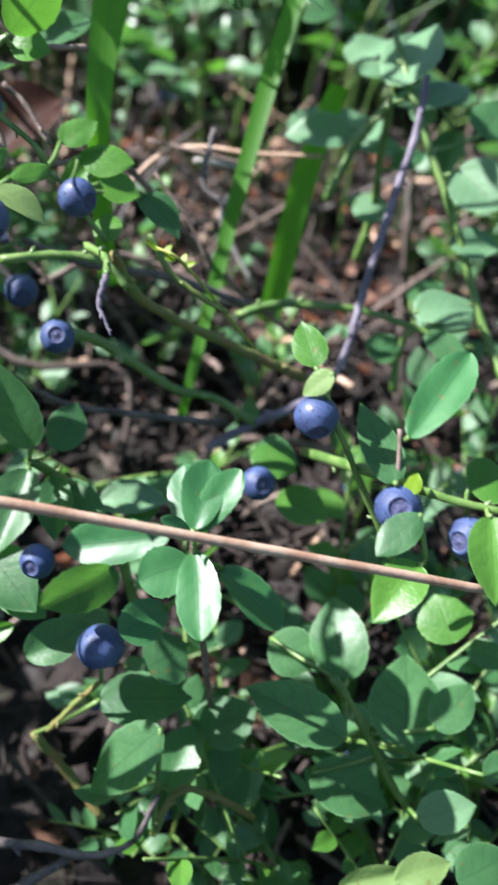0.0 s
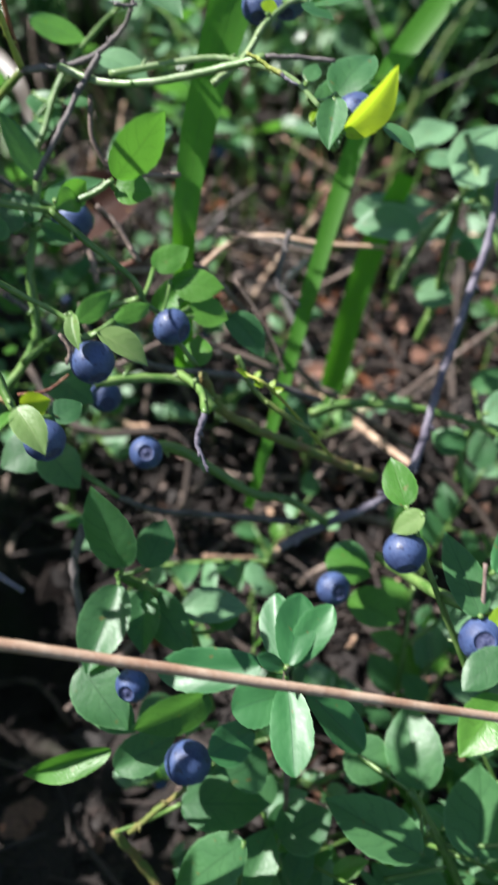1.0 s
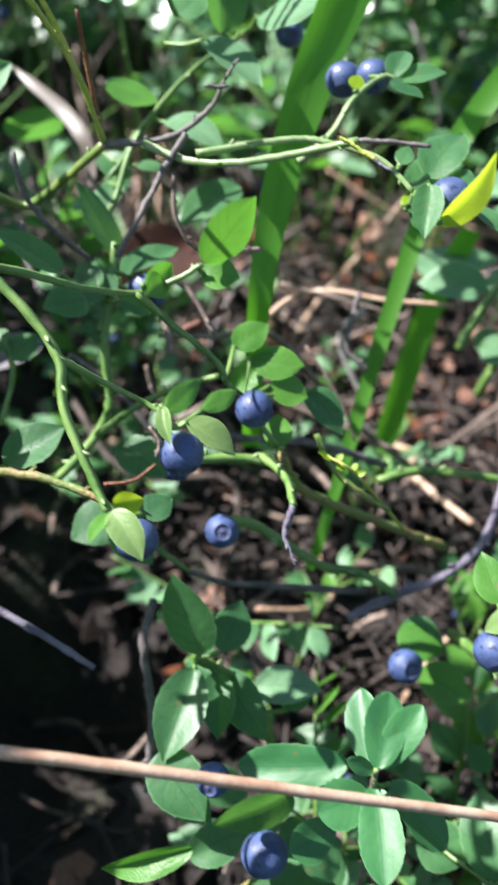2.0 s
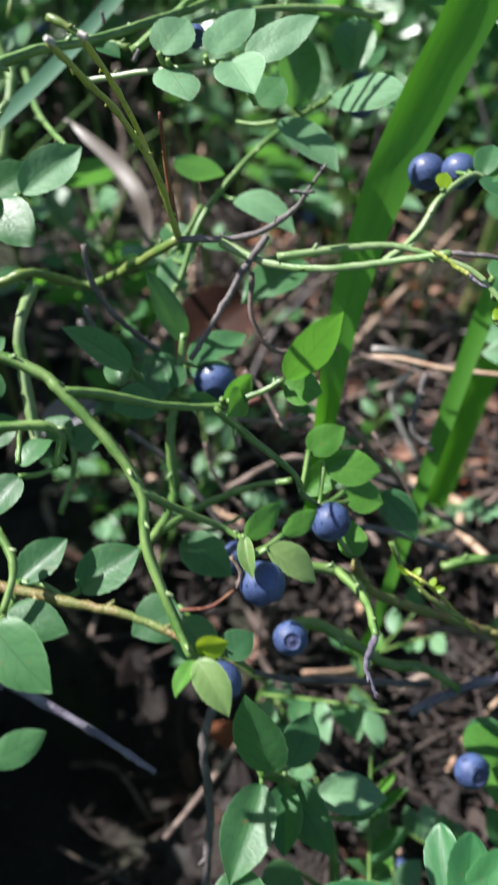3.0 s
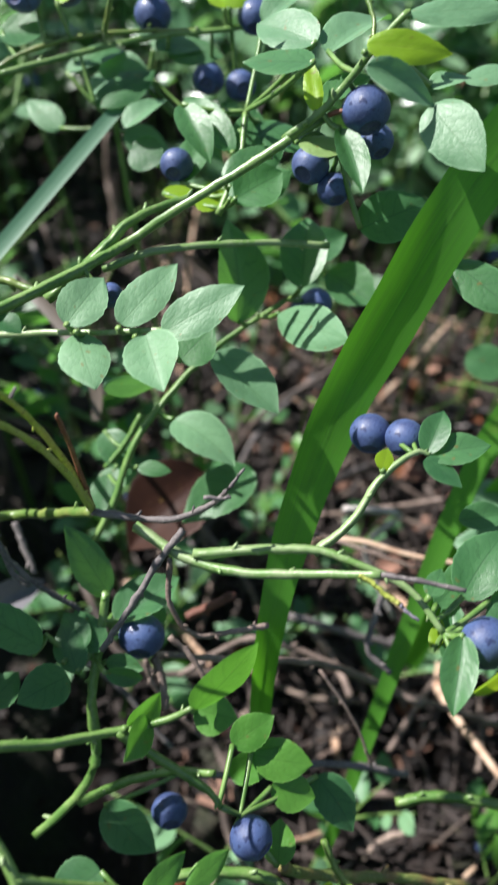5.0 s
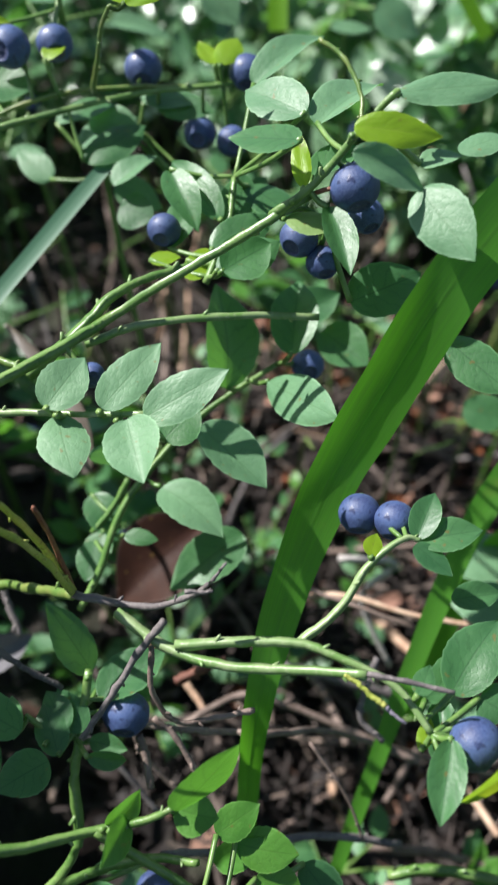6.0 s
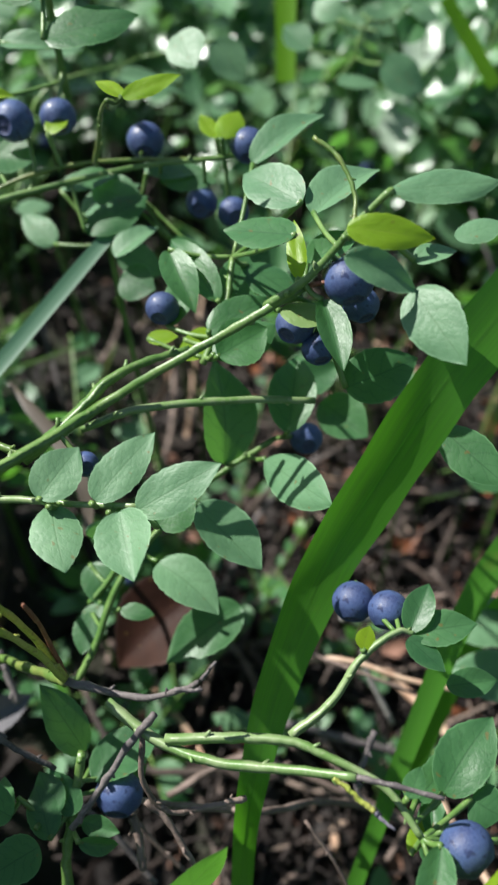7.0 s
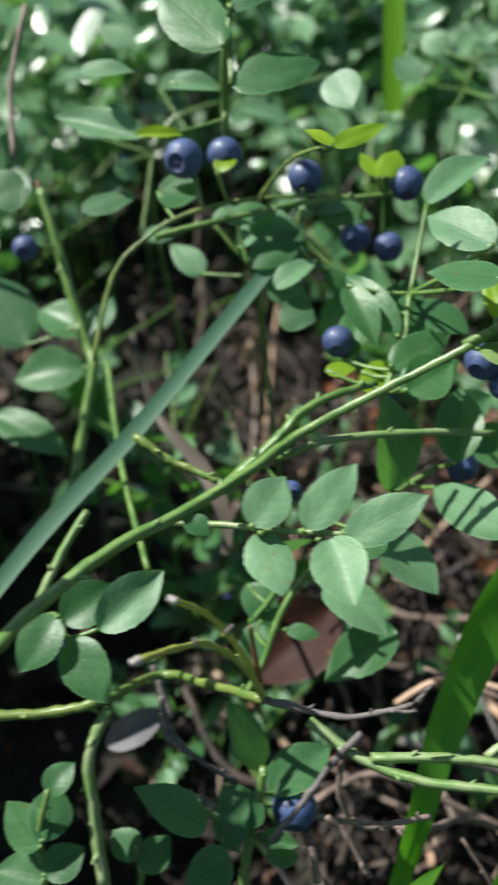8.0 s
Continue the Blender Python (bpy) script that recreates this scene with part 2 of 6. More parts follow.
def island_material(name, a, b, c, rough=0.75, share=0.0, rare=0.86):
    """For joined bits: each island takes its own tone between three."""
    m, nt, p, out = nodes_of(name)
    g = nt.nodes.new("ShaderNodeNewGeometry")
    r = g.outputs["Random Per Island"]
    col = blend(nt, ramp(nt, r, 0.0, 0.75), a, b)
    col = blend(nt, ramp(nt, r, rare, 1.0), col, c)
    fine = world_noise(nt, 600.0, 4.0)
    col = blend(nt, calc(nt, "MULTIPLY", ramp(nt, fine, 0.4, 0.7), 0.45), col, a)
    nt.links.new(col, p.inputs["Base Color"])
    p.inputs["Roughness"].default_value = rough
    bump = add(nt, "Bump", Strength=0.6 if rough > 0.5 else 0.15, Distance=0.001)
    nt.links.new(fine, bump.inputs["Height"])
    nt.links.new(bump.outputs[0], p.inputs["Normal"])
    if share:
        p.inputs["Coat Weight"].default_value, p.inputs["Coat Roughness"].default_value = 0.6, 0.3
        tr = nt.nodes.new("ShaderNodeBsdfTranslucent")
        nt.links.new(blend(nt, 0.6, col, (0.22, 0.52, 0.05)), tr.inputs["Color"])
        mix = nt.nodes.new("ShaderNodeMixShader")
        mix.inputs[0].default_value = share
        nt.links.new(p.outputs[0], mix.inputs[1])
        nt.links.new(tr.outputs[0], mix.inputs[2])
        nt.links.new(mix.outputs[0], out.inputs[0])
    return m


# crumb tones hold the leaf shade; the rare one stands for sunlit bits
CRUMBS = island_material("shaded_leaf_crumbs", (0.007, 0.004, 0.0035), (0.014, 0.0075, 0.0055), (0.20, 0.10, 0.065), rare=0.9)
# sticks are darkened for the same shade
STICKS = island_material("shaded_litter_sticks", (0.015, 0.010, 0.009), (0.046, 0.032, 0.027), (0.36, 0.27, 0.22), rare=0.88)
# raised leaf tones, the rare near-white one stands for sun glints
FARLEAF = island_material("glinting_undergrowth_leaf", (0.055, 0.145, 0.060), (0.190, 0.340, 0.185), (0.42, 0.50, 0.40), 0.28, 0.3)
FINEGRASS = island_material("fine_grass", (0.03, 0.07, 0.012), (0.07, 0.15, 0.025), (0.20, 0.17, 0.08), 0.5)


# ---- mesh helpers ----
def mesh_of(name, verts, faces, material, smooth=True):
    me = bpy.data.meshes.new(name)
    me.from_pydata(verts, [], faces)
    if smooth:
        me.polygons.foreach_set("use_smooth", [True] * len(me.polygons))
    me.materials.append(material)
    me.update()
    return me


def catmull(points, per):
    """A smooth line through a few control points."""
    ps = [Vector(p) for p in points]
    ps = [ps[0] * 2 - ps[1]] + ps + [ps[-1] * 2 - ps[-2]]
    line = []
    for i in range(1, len(ps) - 2):
        a, b, c, d = ps[i - 1:i + 3]
        for k in range(per):
            t = k / per
            line.append(0.5 * (2 * b + (c - a) * t + (2 * a - 5 * b + 4 * c - d) * t * t + (3 * b - a - 3 * c + d) * t ** 3))
    line.append(ps[-2])
    return line


def leaf_shape(name, material, seed, widest=0.42, fold=0.16, droop=0.14, point=1.0, rim=0.0):
    """An oval leaf, 1 long and 1 wide, folded along its midrib, drooping to the tip, with a short stalk."""
    r = random.Random(seed)
    rows, cols = 25, 9
    verts, faces = [], []
    twist, side, curl = r.uniform(-0.25, 0.25), r.uniform(-0.05, 0.05), r.uniform(0.6, 1.5)
    for i in range(rows):
        y = (1 - math.cos(math.pi * i / (rows - 1))) / 2
        e = math.log(0.5) / math.log(widest)
        w = 0.5 * max(0.0, math.sin(math.pi * y ** e)) ** ((0.58 + 0.38 * y * y) * point) + 0.006
        tooth = 1 + r.uniform(-0.012, 0.012) + (0.016 if i % 2 else -0.016)
        for j in range(cols):
            s = 2 * j / (cols - 1) - 1
            x = s * w * (tooth if abs(s) > 0.9 else 1)
            cup = fold * (math.sqrt(s * s + 0.05) - 0.22) * w * 2 - 0.10 * (s * s) * w * curl
            z = cup - droop * curl * (y - 0.3) ** 2 + twist * x * y + 0.012 * math.sin(9 * y + 3 * s + seed) * abs(s)
            if rim and abs(s) > 0.9:
                z -= rim
            verts.append((x + side * math.sin(math.pi * y), y, z * 0.9))
    for i in range(rows - 1):
        for j in range(cols - 1):
            a = i * cols + j
            faces.append((a, a + 1, a + cols + 1, a + cols))
    me = mesh_of(name, verts, faces, material)
    layer = me.uv_layers.new(name="UVMap")
    for loop in me.loops:
        v = loop.vertex_index
        layer.data[loop.index].uv = (v % cols / (cols - 1), verts[v][1])
    return me


SHAPES = {}
for key, mat in LEAF.items():
    if key == "cowberry":
        SHAPES[key] = [leaf_shape("cowberry_leaf", mat, 40 + i, 0.56, 0.13, 0.10, 0.66, 0.006) for i in range(4)]
    elif key in ("dead", "maroon", "sunpink", "ashen"):
        SHAPES[key] = [leaf_shape("litter_leaf", mat, 70 + i, 0.45, 0.35, 0.35) for i in range(4)]
    else:
        SHAPES[key] = [leaf_shape("leaf", mat, 10 + i, 0.40 + 0.02 * (i % 4), (0.08, 0.15, 0.21, 0.05)[i % 4], (0.05, 0.14, 0.24)[i % 3]) for i in range(8)]


def revolve(profile, around, material, name, wobble=0.0):
    verts, faces = [], []
    n = len(profile)
    for k in range(around):
        a = 2 * math.pi * k / around
        for i, (r, z) in enumerate(profile):
            f = 1 + wobble * math.sin(5 * a) * (1 if i > n * 0.6 else 0)
            verts.append((r * f * math.cos(a), r * f * math.sin(a), z))
    for k in range(around):
        for i in range(n - 1):
            a, b = k * n + i, ((k + 1) % around) * n + i
            faces.append((a, b, b + 1, a + 1))
    return mesh_of(name, verts, faces, material)


def berry_meshes():
    """A berry of diameter 1 whose crown points to +z, and the scar inside the crown."""
    prof = [(0.001, -0.47), (0.10, -0.465)]
    for k in range(1, 12):
        a = -math.pi / 2 + 0.22 + k * (math.pi - 0.75) / 12
        prof.append((0.5 * math.cos(a), 0.47 * math.sin(a)))
    prof += [(0.29, 0.392), (0.262, 0.418), (0.236, 0.428), (0.218, 0.422), (0.205, 0.39)]
    skin = revolve(prof, 24, SKIN, "berry", 0.015)
    scar = revolve([(0.212, 0.41), (0.20, 0.398), (0.14, 0.392), (0.075, 0.395), (0.055, 0.408), (0.001, 0.41)], 18, CALYX, "calyx")
    return skin, scar


BERRY, SCAR = berry_meshes()
MM = 0.001


def thing(name, label, category, group="", kind=""):
    return tagged(new(name), label, category, group, kind)


def part(name, me, parent, label=""):
    ob = new(name, me)
    ob.parent = parent
    if label:
        ob["label"] = label
    return ob


count = {"leaf": 0}
# halfway between sun and viewer: leaves tilted this way glint
SUNWARD = (-0.36, -0.32, 0.87)
LEAF_LABEL = {"young": "bright yellow-green young leaf", "pale": "pale green leaf", "leaf": "", "fresh": "", "pale_sheen": "grey-green leaf, pale sunlit sheen in its colour", "cowberry": "", "dead": "", "maroon": "", "sunpink": "", "ashen": ""}


def settle(s, p):
    """The first piece gives the thing its place."""
    if not s.get("placed"):
        s.location = p
        s["placed"] = 1
    return Matrix.Translation(-s.location)


def leaf_matrix(a, b, width, roll, facing=(0.0, -0.35, 0.94)):
    y = b - a
    length = y.length
    y.normalize()
    z = Vector(facing)
    z = (z - y * z.dot(y)).normalized()
    z = Matrix.Rotation(radians(roll), 3, y) @ z
    x = y.cross(z)
    return Matrix(((x.x * width, y.x * length, z.x * length, a.x), (x.y * width, y.y * length, z.y * length, a.y), (x.z * width, y.z * length, z.z * length, a.z), (0, 0, 0, 1)))


def leaf(s, a, b, width, roll=0, look_of="leaf", facing=None):
    a, b = Vector(a) * MM, Vector(b) * MM
    back = settle(s, a)
    count["leaf"] += 1
    i = count["leaf"]
    shapes = SHAPES[look_of]
    ob = part("leaf", shapes[(i * 7 + i // 3) % len(shapes)], s, LEAF_LABEL[look_of])
    ob.matrix_basis = back @ leaf_matrix(a, b, width * MM, roll if facing else ((i * 37) % 41 - 20) * 0.8 + roll, facing or (0.0, -0.35, 0.94))
    return ob


def berry(s, p, size, crown):
    p = Vector(p) * MM
    back = settle(s, p)
    ob = part("berry", BERRY, s, "dusty blue ripe berry")
    turn = Vector(crown).to_track_quat("Z", "Y").to_matrix().to_4x4()
    ob.matrix_basis = back @ Matrix.Translation(p) @ turn @ Matrix.Diagonal((size * MM, size * MM, size * MM, 1))
    part("calyx", SCAR, ob, "dark round calyx scar")
    return ob


def tube(line, ra, rb, sides=7, knots=0.0, seed=0, kink=0.0, ridge=0.05):
    """Points and faces of a slightly ridged, knotted tube along a line."""
    r = random.Random(seed)
    verts, faces, n = [], [], len(line)
    up = Vector((0.13, 0.2, 0.97))
    for i, p in enumerate(line):
        d = (line[min(i + 1, n - 1)] - line[max(i - 1, 0)]).normalized()
        x = d.cross(up if abs(d.dot(up)) < 0.9 else Vector((0.9, 0.4, 0.1))).normalized()
        z = x.cross(d)
        f = i / (n - 1)
        rad = ra + (rb - ra) * f
        swell = 1 + (knots * r.uniform(0.4, 1.0) if i % 5 == 2 else r.uniform(-0.06, 0.06) * min(1.0, 0.2 + 4 * kink))
        shift = (x * r.uniform(-1, 1) + z * r.uniform(-1, 1)) * rad * kink
        for k in range(sides):
            a = 2 * math.pi * k / sides + f * 0.6
            q = rad * swell * (1 + ridge if k % 2 else 1 - 0.7 * ridge)
            verts.append(p + shift + x * math.cos(a) * q + z * math.sin(a) * q)
    for i in range(n - 1):
        for k in range(sides):
            a, b = i * sides + k, i * sides + (k + 1) % sides
            faces.append((a + sides, b + sides, b, a))
    faces.append(tuple(range(sides)))
    faces.append(tuple(range(n * sides - 1, (n - 1) * sides - 1, -1)))
    return verts, faces


def stem(s, points, ra, rb, bark="green", buds=True):
    pts = [Vector(p) * MM for p in points]
    settle(s, pts[0])
    count["leaf"] += 1
    line = [p - s.location for p in catmull(pts, 7)]
    woody = bark in ("grey", "brown", "purple", "moss", "yellow", "snapped")
    stout = {"green": 1.22, "pale": 1.05, "yellow": 1.15, "grey": 0.9, "brown": 0.78, "snapped": 0.86, "rust": 0.75}.get(bark, 1.0)
    ra, rb = ra * stout, rb * stout
    verts, faces = tube(line, ra * MM, rb * MM, 7 if woody else 8, 0.28 if woody else 0.12, count["leaf"], 0.2 if woody else 0.1, 0.08 if woody else 0.2)
    if bark == "straw":
        verts, faces = tube(line, ra * MM, rb * MM, 8, 0.06, count["leaf"], 0.05)
    me = mesh_of("stem", verts, faces, BARK[bark])
    ob = part("stem", me, s)
    # short leaf scars stand off the stem at the knots
    if buds and bark not in ("straw", "bleached", "red") and len(line) > 12:
        r = random.Random(count["leaf"])
        for i in range(4, len(line) - 3, 7):
            d = (line[i + 1] - line[i - 1]).normalized()
            side = d.orthogonal().normalized()
            side = Matrix.Rotation(r.uniform(0, 6.28), 3, d) @ side
            rad = (ra + (rb - ra) * i / len(line)) * MM
            tip = line[i] + side * rad * 2.1 + d * rad * 1.6
            bv, bf = tube([line[i], line[i] + (tip - line[i]) * 0.6, tip], rad * 0.75, rad * 0.3, 5, 0.0, i)
            part("bud", mesh_of("bud", bv, bf, BARK["pale" if bark in ("green", "pale") else bark]), ob)
    return ob


def stalk(s, a, b, sag=0.6):
    """The thin stalk that joins a leaf or a berry to its stem."""
    a, b = Vector(a) * MM, Vector(b) * MM
    back = s.location
    mid = (a + b) / 2 + Vector((0, 0, -0.001 * sag))
    v, f = tube([p - back for p in catmull([a, mid, b], 4)], 0.00052, 0.00040, 5)
    return part("stalk", mesh_of("stalk", v, f, BARK["green"]), s)


def blade(s, points, widths, face=0, look_of="grass", out=(0.0, -0.72, 0.69)):
    """A grass blade: a ribbon with a shallow keel and a thick midrib."""
    pts = [Vector(p) * MM for p in points]
    settle(s, pts[0])
    per = 8
    line = [p - s.location for p in catmull(pts, per)]
    n, cols = len(line), 9
    verts, faces, uv = [], [], []
    for i, p in enumerate(line):
        d = (line[min(i + 1, n - 1)] - line[max(i - 1, 0)]).normalized()
        out = Vector(out)
        z = Matrix.Rotation(radians(face), 3, d) @ (out - d * out.dot(d)).normalized()
        x = d.cross(z)
        k = min(i / per, len(widths) - 1.001)
        w = (widths[int(k)] * (1 - k % 1) + widths[int(k) + 1] * (k % 1)) * MM
        for j in range(cols):
            u = j / (cols - 1) - 0.5
            lift = u * u * 0.26 - (0.004 if j == cols // 2 else 0)
            verts.append(p + x * u * w * (1 + 0.02 * math.sin(i * 0.9)) + z * w * lift)
            uv.append((u + 0.5, i / per))
    for i in range(n - 1):
        for j in range(cols - 1):
            a = i * cols + j
            faces.append((a, a + 1, a + cols + 1, a + cols))
    me = mesh_of("blade", verts, faces, GRASS[look_of])
    layer = me.uv_layers.new(name="UVMap")
    for loop in me.loops:
        layer.data[loop.index].uv = uv[loop.vertex_index]
    ob = part("blade", me, s)
    rib = [verts[i * cols + cols // 2] for i in range(n)]
    rv, rf = tube([p + Vector((0, 0.4, -0.6)) * widths[0] * MM * 0.03 for p in rib], widths[0] * MM * 0.014, widths[-1] * MM * 0.010, 5)
    part("midrib", mesh_of("midrib", rv, rf, GRASS[look_of]), ob)
    return ob


# ---- ground ----
def ground_height(x, y):
    near = 1 / (1 + (x * x + (y - 0.2) ** 2) / 4)
    h = 0.016 * noise.noise((x * 9, y * 9, 0.3)) + 0.007 * noise.noise((x * 31, y * 31, 4.0)) + 0.003 * noise.noise((x * 90, y * 90, 7.0))
    hollow = 0.05 * math.exp(-(((x + 0.104) / 0.042) ** 2 + ((y - 0.170) / 0.055) ** 2) ** 2)
    return 0.012 - hollow + h * near + 0.25 * (1 - near) * noise.noise((x * 0.35, y * 0.35, 2.0))


def make_ground():
    n = 190
    verts, faces = [], []
    for i in range(n + 1):
        for j in range(n + 1):
            u, v = 2 * j / n - 1, 2 * i / n - 1
            x = 0.34 * u + 40 * u ** 9
            y = 0.30 + 0.5 * v + 40 * v ** 9
            verts.append((x, y, ground_height(x, y)))
    for i in range(n):
        for j in range(n):
            a = i * (n + 1) + j
            faces.append((a, a + 1, a + n + 2, a + n + 1))
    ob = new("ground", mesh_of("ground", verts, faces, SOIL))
    tagged(ob, "brown forest soil with crumbly reddish litter, darkened for shade", "ground", kind="structure")


make_ground()


# ---- the shoots, blades and twigs that the camera passes ----

s = thing("bilberry_shoot", "long green arching bilberry shoot with ripe dusty-blue berries", "bilberry shoot")
stem(s, [(-84.3, 137.2, 208.6), (-73.5, 134.8, 205.9), (-69.7, 132.6, 204.1), (-62.7, 127.9, 199.6), (-57.6, 122.9, 194.9), (-56.2, 116.7, 190.2), (-51.4, 109, 183.7), (-48.9, 105.3, 181.3)], 0.62, 0.47, "green")
leaf(s, (-48.7, 107.3, 180.3), (-44.1, 108.1, 181.0), 4.1, 0, "young", (0.1, -0.92, 0.37))
leaf(s, (-48.4, 104.3, 182.0), (-50.2, 98.4, 182.7), 2.9, 0, "fresh", (-0.26, 0.19, 0.95))
leaf(s, (-47.8, 103.5, 183.7), (-43.1, 97, 181.3), 4.5, 0, "pale", (0.15, -0.6, 0.78))
leaf(s, (-45.1, 109.2, 176.3), (-41.0, 113.1, 176.3), 4.8, 0, "leaf", (0.03, -0.22, 0.98))
berry(s, (-45.2, 104.6, 176.1), 6.4, (0.57, -0.76, -0.33))
stem(s, [(-69.7, 132.6, 204.1), (-64.8, 137, 200), (-57.7, 140.7, 195), (-49.8, 145.3, 190.9), (-42.9, 146.7, 192.9), (-38.7, 148, 195.1)], 0.61, 0.35, "green")
leaf(s, (-38.3, 147.4, 195.7), (-29.7, 153.7, 204.4), 9.6, 0, "fresh", (0.56, -0.83, 0.05))
leaf(s, (-38.9, 148.8, 193.2), (-32.5, 148, 192.9), 6.1, 20, "fresh")
leaf(s, (-48.1, 145.9, 191.6), (-43.6, 150.2, 193.6), 5.2, 0, "fresh", (0.55, -0.8, 0.23))
leaf(s, (-45.2, 147, 192.4), (-46.4, 139.2, 195.2), 4.7, 0, "fresh", (0.86, 0.3, 0.42))
stem(s, [(-49.8, 145.3, 190.9), (-43.6, 144.3, 185), (-36.6, 142.9, 178.8), (-35, 142.6, 174.1)], 0.56, 0.37, "green")
leaf(s, (-34.2, 152.6, 174.5), (-27.8, 157.4, 176.3), 5.7, 0, "fresh")
leaf(s, (-31.3, 152.7, 171.6), (-21, 151.9, 171.3), 6.9, 0, "fresh")
leaf(s, (-34.7, 151.2, 165.1), (-26.6, 153.7, 172.6), 5.4, 0, "fresh", (-0.3, -0.76, 0.58))
leaf(s, (-27.6, 148.8, 168.2), (-20.2, 148.8, 165.8), 6.2, 0, "fresh", (0.27, -0.49, 0.83))
leaf(s, (-20.2, 153.4, 163.7), (-13.1, 146.5, 158.9), 7.1, 0, "leaf", (0.23, -0.39, 0.89))
leaf(s, (-25.6, 138.7, 162.4), (-25.8, 145.3, 164.9), 5.3, 0, "fresh")
leaf(s, (-43.0, 126.2, 181.9), (-38.0, 132.1, 183.9), 3.8, 0, "fresh", (0.28, -0.51, 0.81))
leaf(s, (-37.5, 128.3, 180.5), (-32.3, 134.5, 179.6), 3.4, 0, "fresh", (0.4, -0.21, 0.89))
leaf(s, (-39.8, 125.5, 180.3), (-31.5, 123.6, 175.9), 5.8, 0, "pale", (0.44, -0.13, 0.89))
leaf(s, (-43.2, 123.7, 185.2), (-41.7, 117.9, 183), 2.6, 0, "pale")
berry(s, (-29.9, 139.6, 170.7), 6.9, (0.81, -0.59, 0.02))
berry(s, (-40.3, 120.7, 177.9), 7.2, (0.37, -0.83, -0.41))
berry(s, (-35.8, 131.5, 146.5), 6.5, (0.12, -0.69, 0.71))
berry(s, (-47.5, 153.6, 141.2), 7.0, (0.29, -0.95, 0.13))
stem(s, [(-57.6, 122.9, 194.9), (-52.4, 124.5, 189.3), (-47.1, 126.3, 184), (-44.2, 125.3, 182.7)], 0.49, 0.33, "green")
stem(s, [(-35, 142.6, 174.1), (-32, 142.7, 171.1)], 0.37, 0.30, "green")
stem(s, [(-44.2, 125.6, 183), (-41.9, 123.1, 178.9)], 0.26, 0.26, "green")
stem(s, [(-45.1, 122, 182.4), (-43.6, 120.4, 180.7), (-44, 118.7, 179)], 0.52, 0.32, "brown")
stem(s, [(-52.9, 118.4, 172.7), (-48.3, 119.2, 173), (-44.7, 121.4, 174.7)], 0.27, 0.22, "red")
stalk(s, (-47.8, 104.9, 180.7), (-48.9, 105.3, 181.3))
stalk(s, (-45.1, 109.2, 176.3), (-48.9, 105.3, 181.3))
stalk(s, (-46.8, 106.8, 177.1), (-48.9, 105.3, 181.3))
stalk(s, (-38.9, 148.8, 193.2), (-39.2, 147.8, 194.9))
stalk(s, (-48.4, 144.9, 193.1), (-48.1, 145.7, 191.4))
stalk(s, (-47.3, 144.8, 192.9), (-47.2, 145.9, 191.6))
stalk(s, (-34.2, 152.6, 174.5), (-35.2, 142.6, 174.7))
stalk(s, (-31.3, 152.7, 171.6), (-32, 142.7, 171.1))
stalk(s, (-27.6, 148.8, 168.2), (-32, 142.7, 171.1))
stalk(s, (-20.2, 153.4, 163.7), (-32, 142.7, 171.1))
stalk(s, (-25.6, 138.7, 162.4), (-32, 142.7, 171.1))
stalk(s, (-43, 126.2, 181.9), (-43.9, 125.3, 182.4))
stalk(s, (-37.5, 128.3, 180.5), (-42.8, 124, 180.4))
stalk(s, (-39.8, 125.5, 180.3), (-42.8, 124, 180.4))
stalk(s, (-43.2, 123.7, 185.2), (-44.2, 125.6, 183))
stalk(s, (-32.4, 141.4, 170.6), (-32, 142.7, 171.1))

s = thing("bilberry_shoot", "low bilberry shoot with drying yellow-brown stems and a curled dead tip", "bilberry shoot")
stem(s, [(-24.9, 139.6, 159.3), (-22.1, 142.6, 148.4), (-12.9, 146.2, 138), (-1.3, 150.2, 128.1), (12.7, 153.4, 117.3)], 0.83, 0.93, "yellow")
stem(s, [(-2.7, 165.8, 125.5), (5.1, 167.3, 127.6), (15.5, 167, 127.8), (25.8, 165.8, 127.1), (36.1, 163.1, 125.1), (51.5, 158.7, 121.2)], 0.83, 0.62, "green")
stem(s, [(-35.8, 136, 143.9), (-30.9, 139.3, 139.9), (-23.2, 139.8, 132.9), (-15.5, 140, 125.8), (-7.4, 142.6, 121), (1.1, 142.5, 113.5)], 0.87, 0.80, "green")
stem(s, [(-18.4, 143.9, 160.8), (-15.4, 140.6, 155.6), (-10.7, 138.7, 151.8), (-3.9, 136.8, 148)], 0.59, 0.51, "moss")
stem(s, [(-44.5, 135.4, 160.8), (-35.7, 137.2, 160.6), (-26.8, 137.6, 159.1), (-22.3, 135.2, 154.9)], 0.65, 0.66, "green")
stem(s, [(-42.6, 132, 132.9), (-36.3, 135.3, 125.3), (-23.2, 139.7, 118.8), (-5.2, 144, 112.1)], 0.63, 0.91, "grey")
stem(s, [(-45.8, 156.2, 151.8), (-34, 161.7, 142.1), (-18, 169.1, 134.1), (-0.1, 173.4, 123.2)], 0.73, 0.97, "grey")
stem(s, [(-28.3, 133.9, 164.7), (-23.9, 126.4, 167.2), (-22.5, 118.3, 169.3)], 0.56, 0.44, "green")
stem(s, [(-22.5, 118.3, 169.3), (-23.8, 115.1, 166), (-22.8, 113.2, 164.1), (-21.9, 111.6, 162.4)], 0.58, 0.22, "purple")
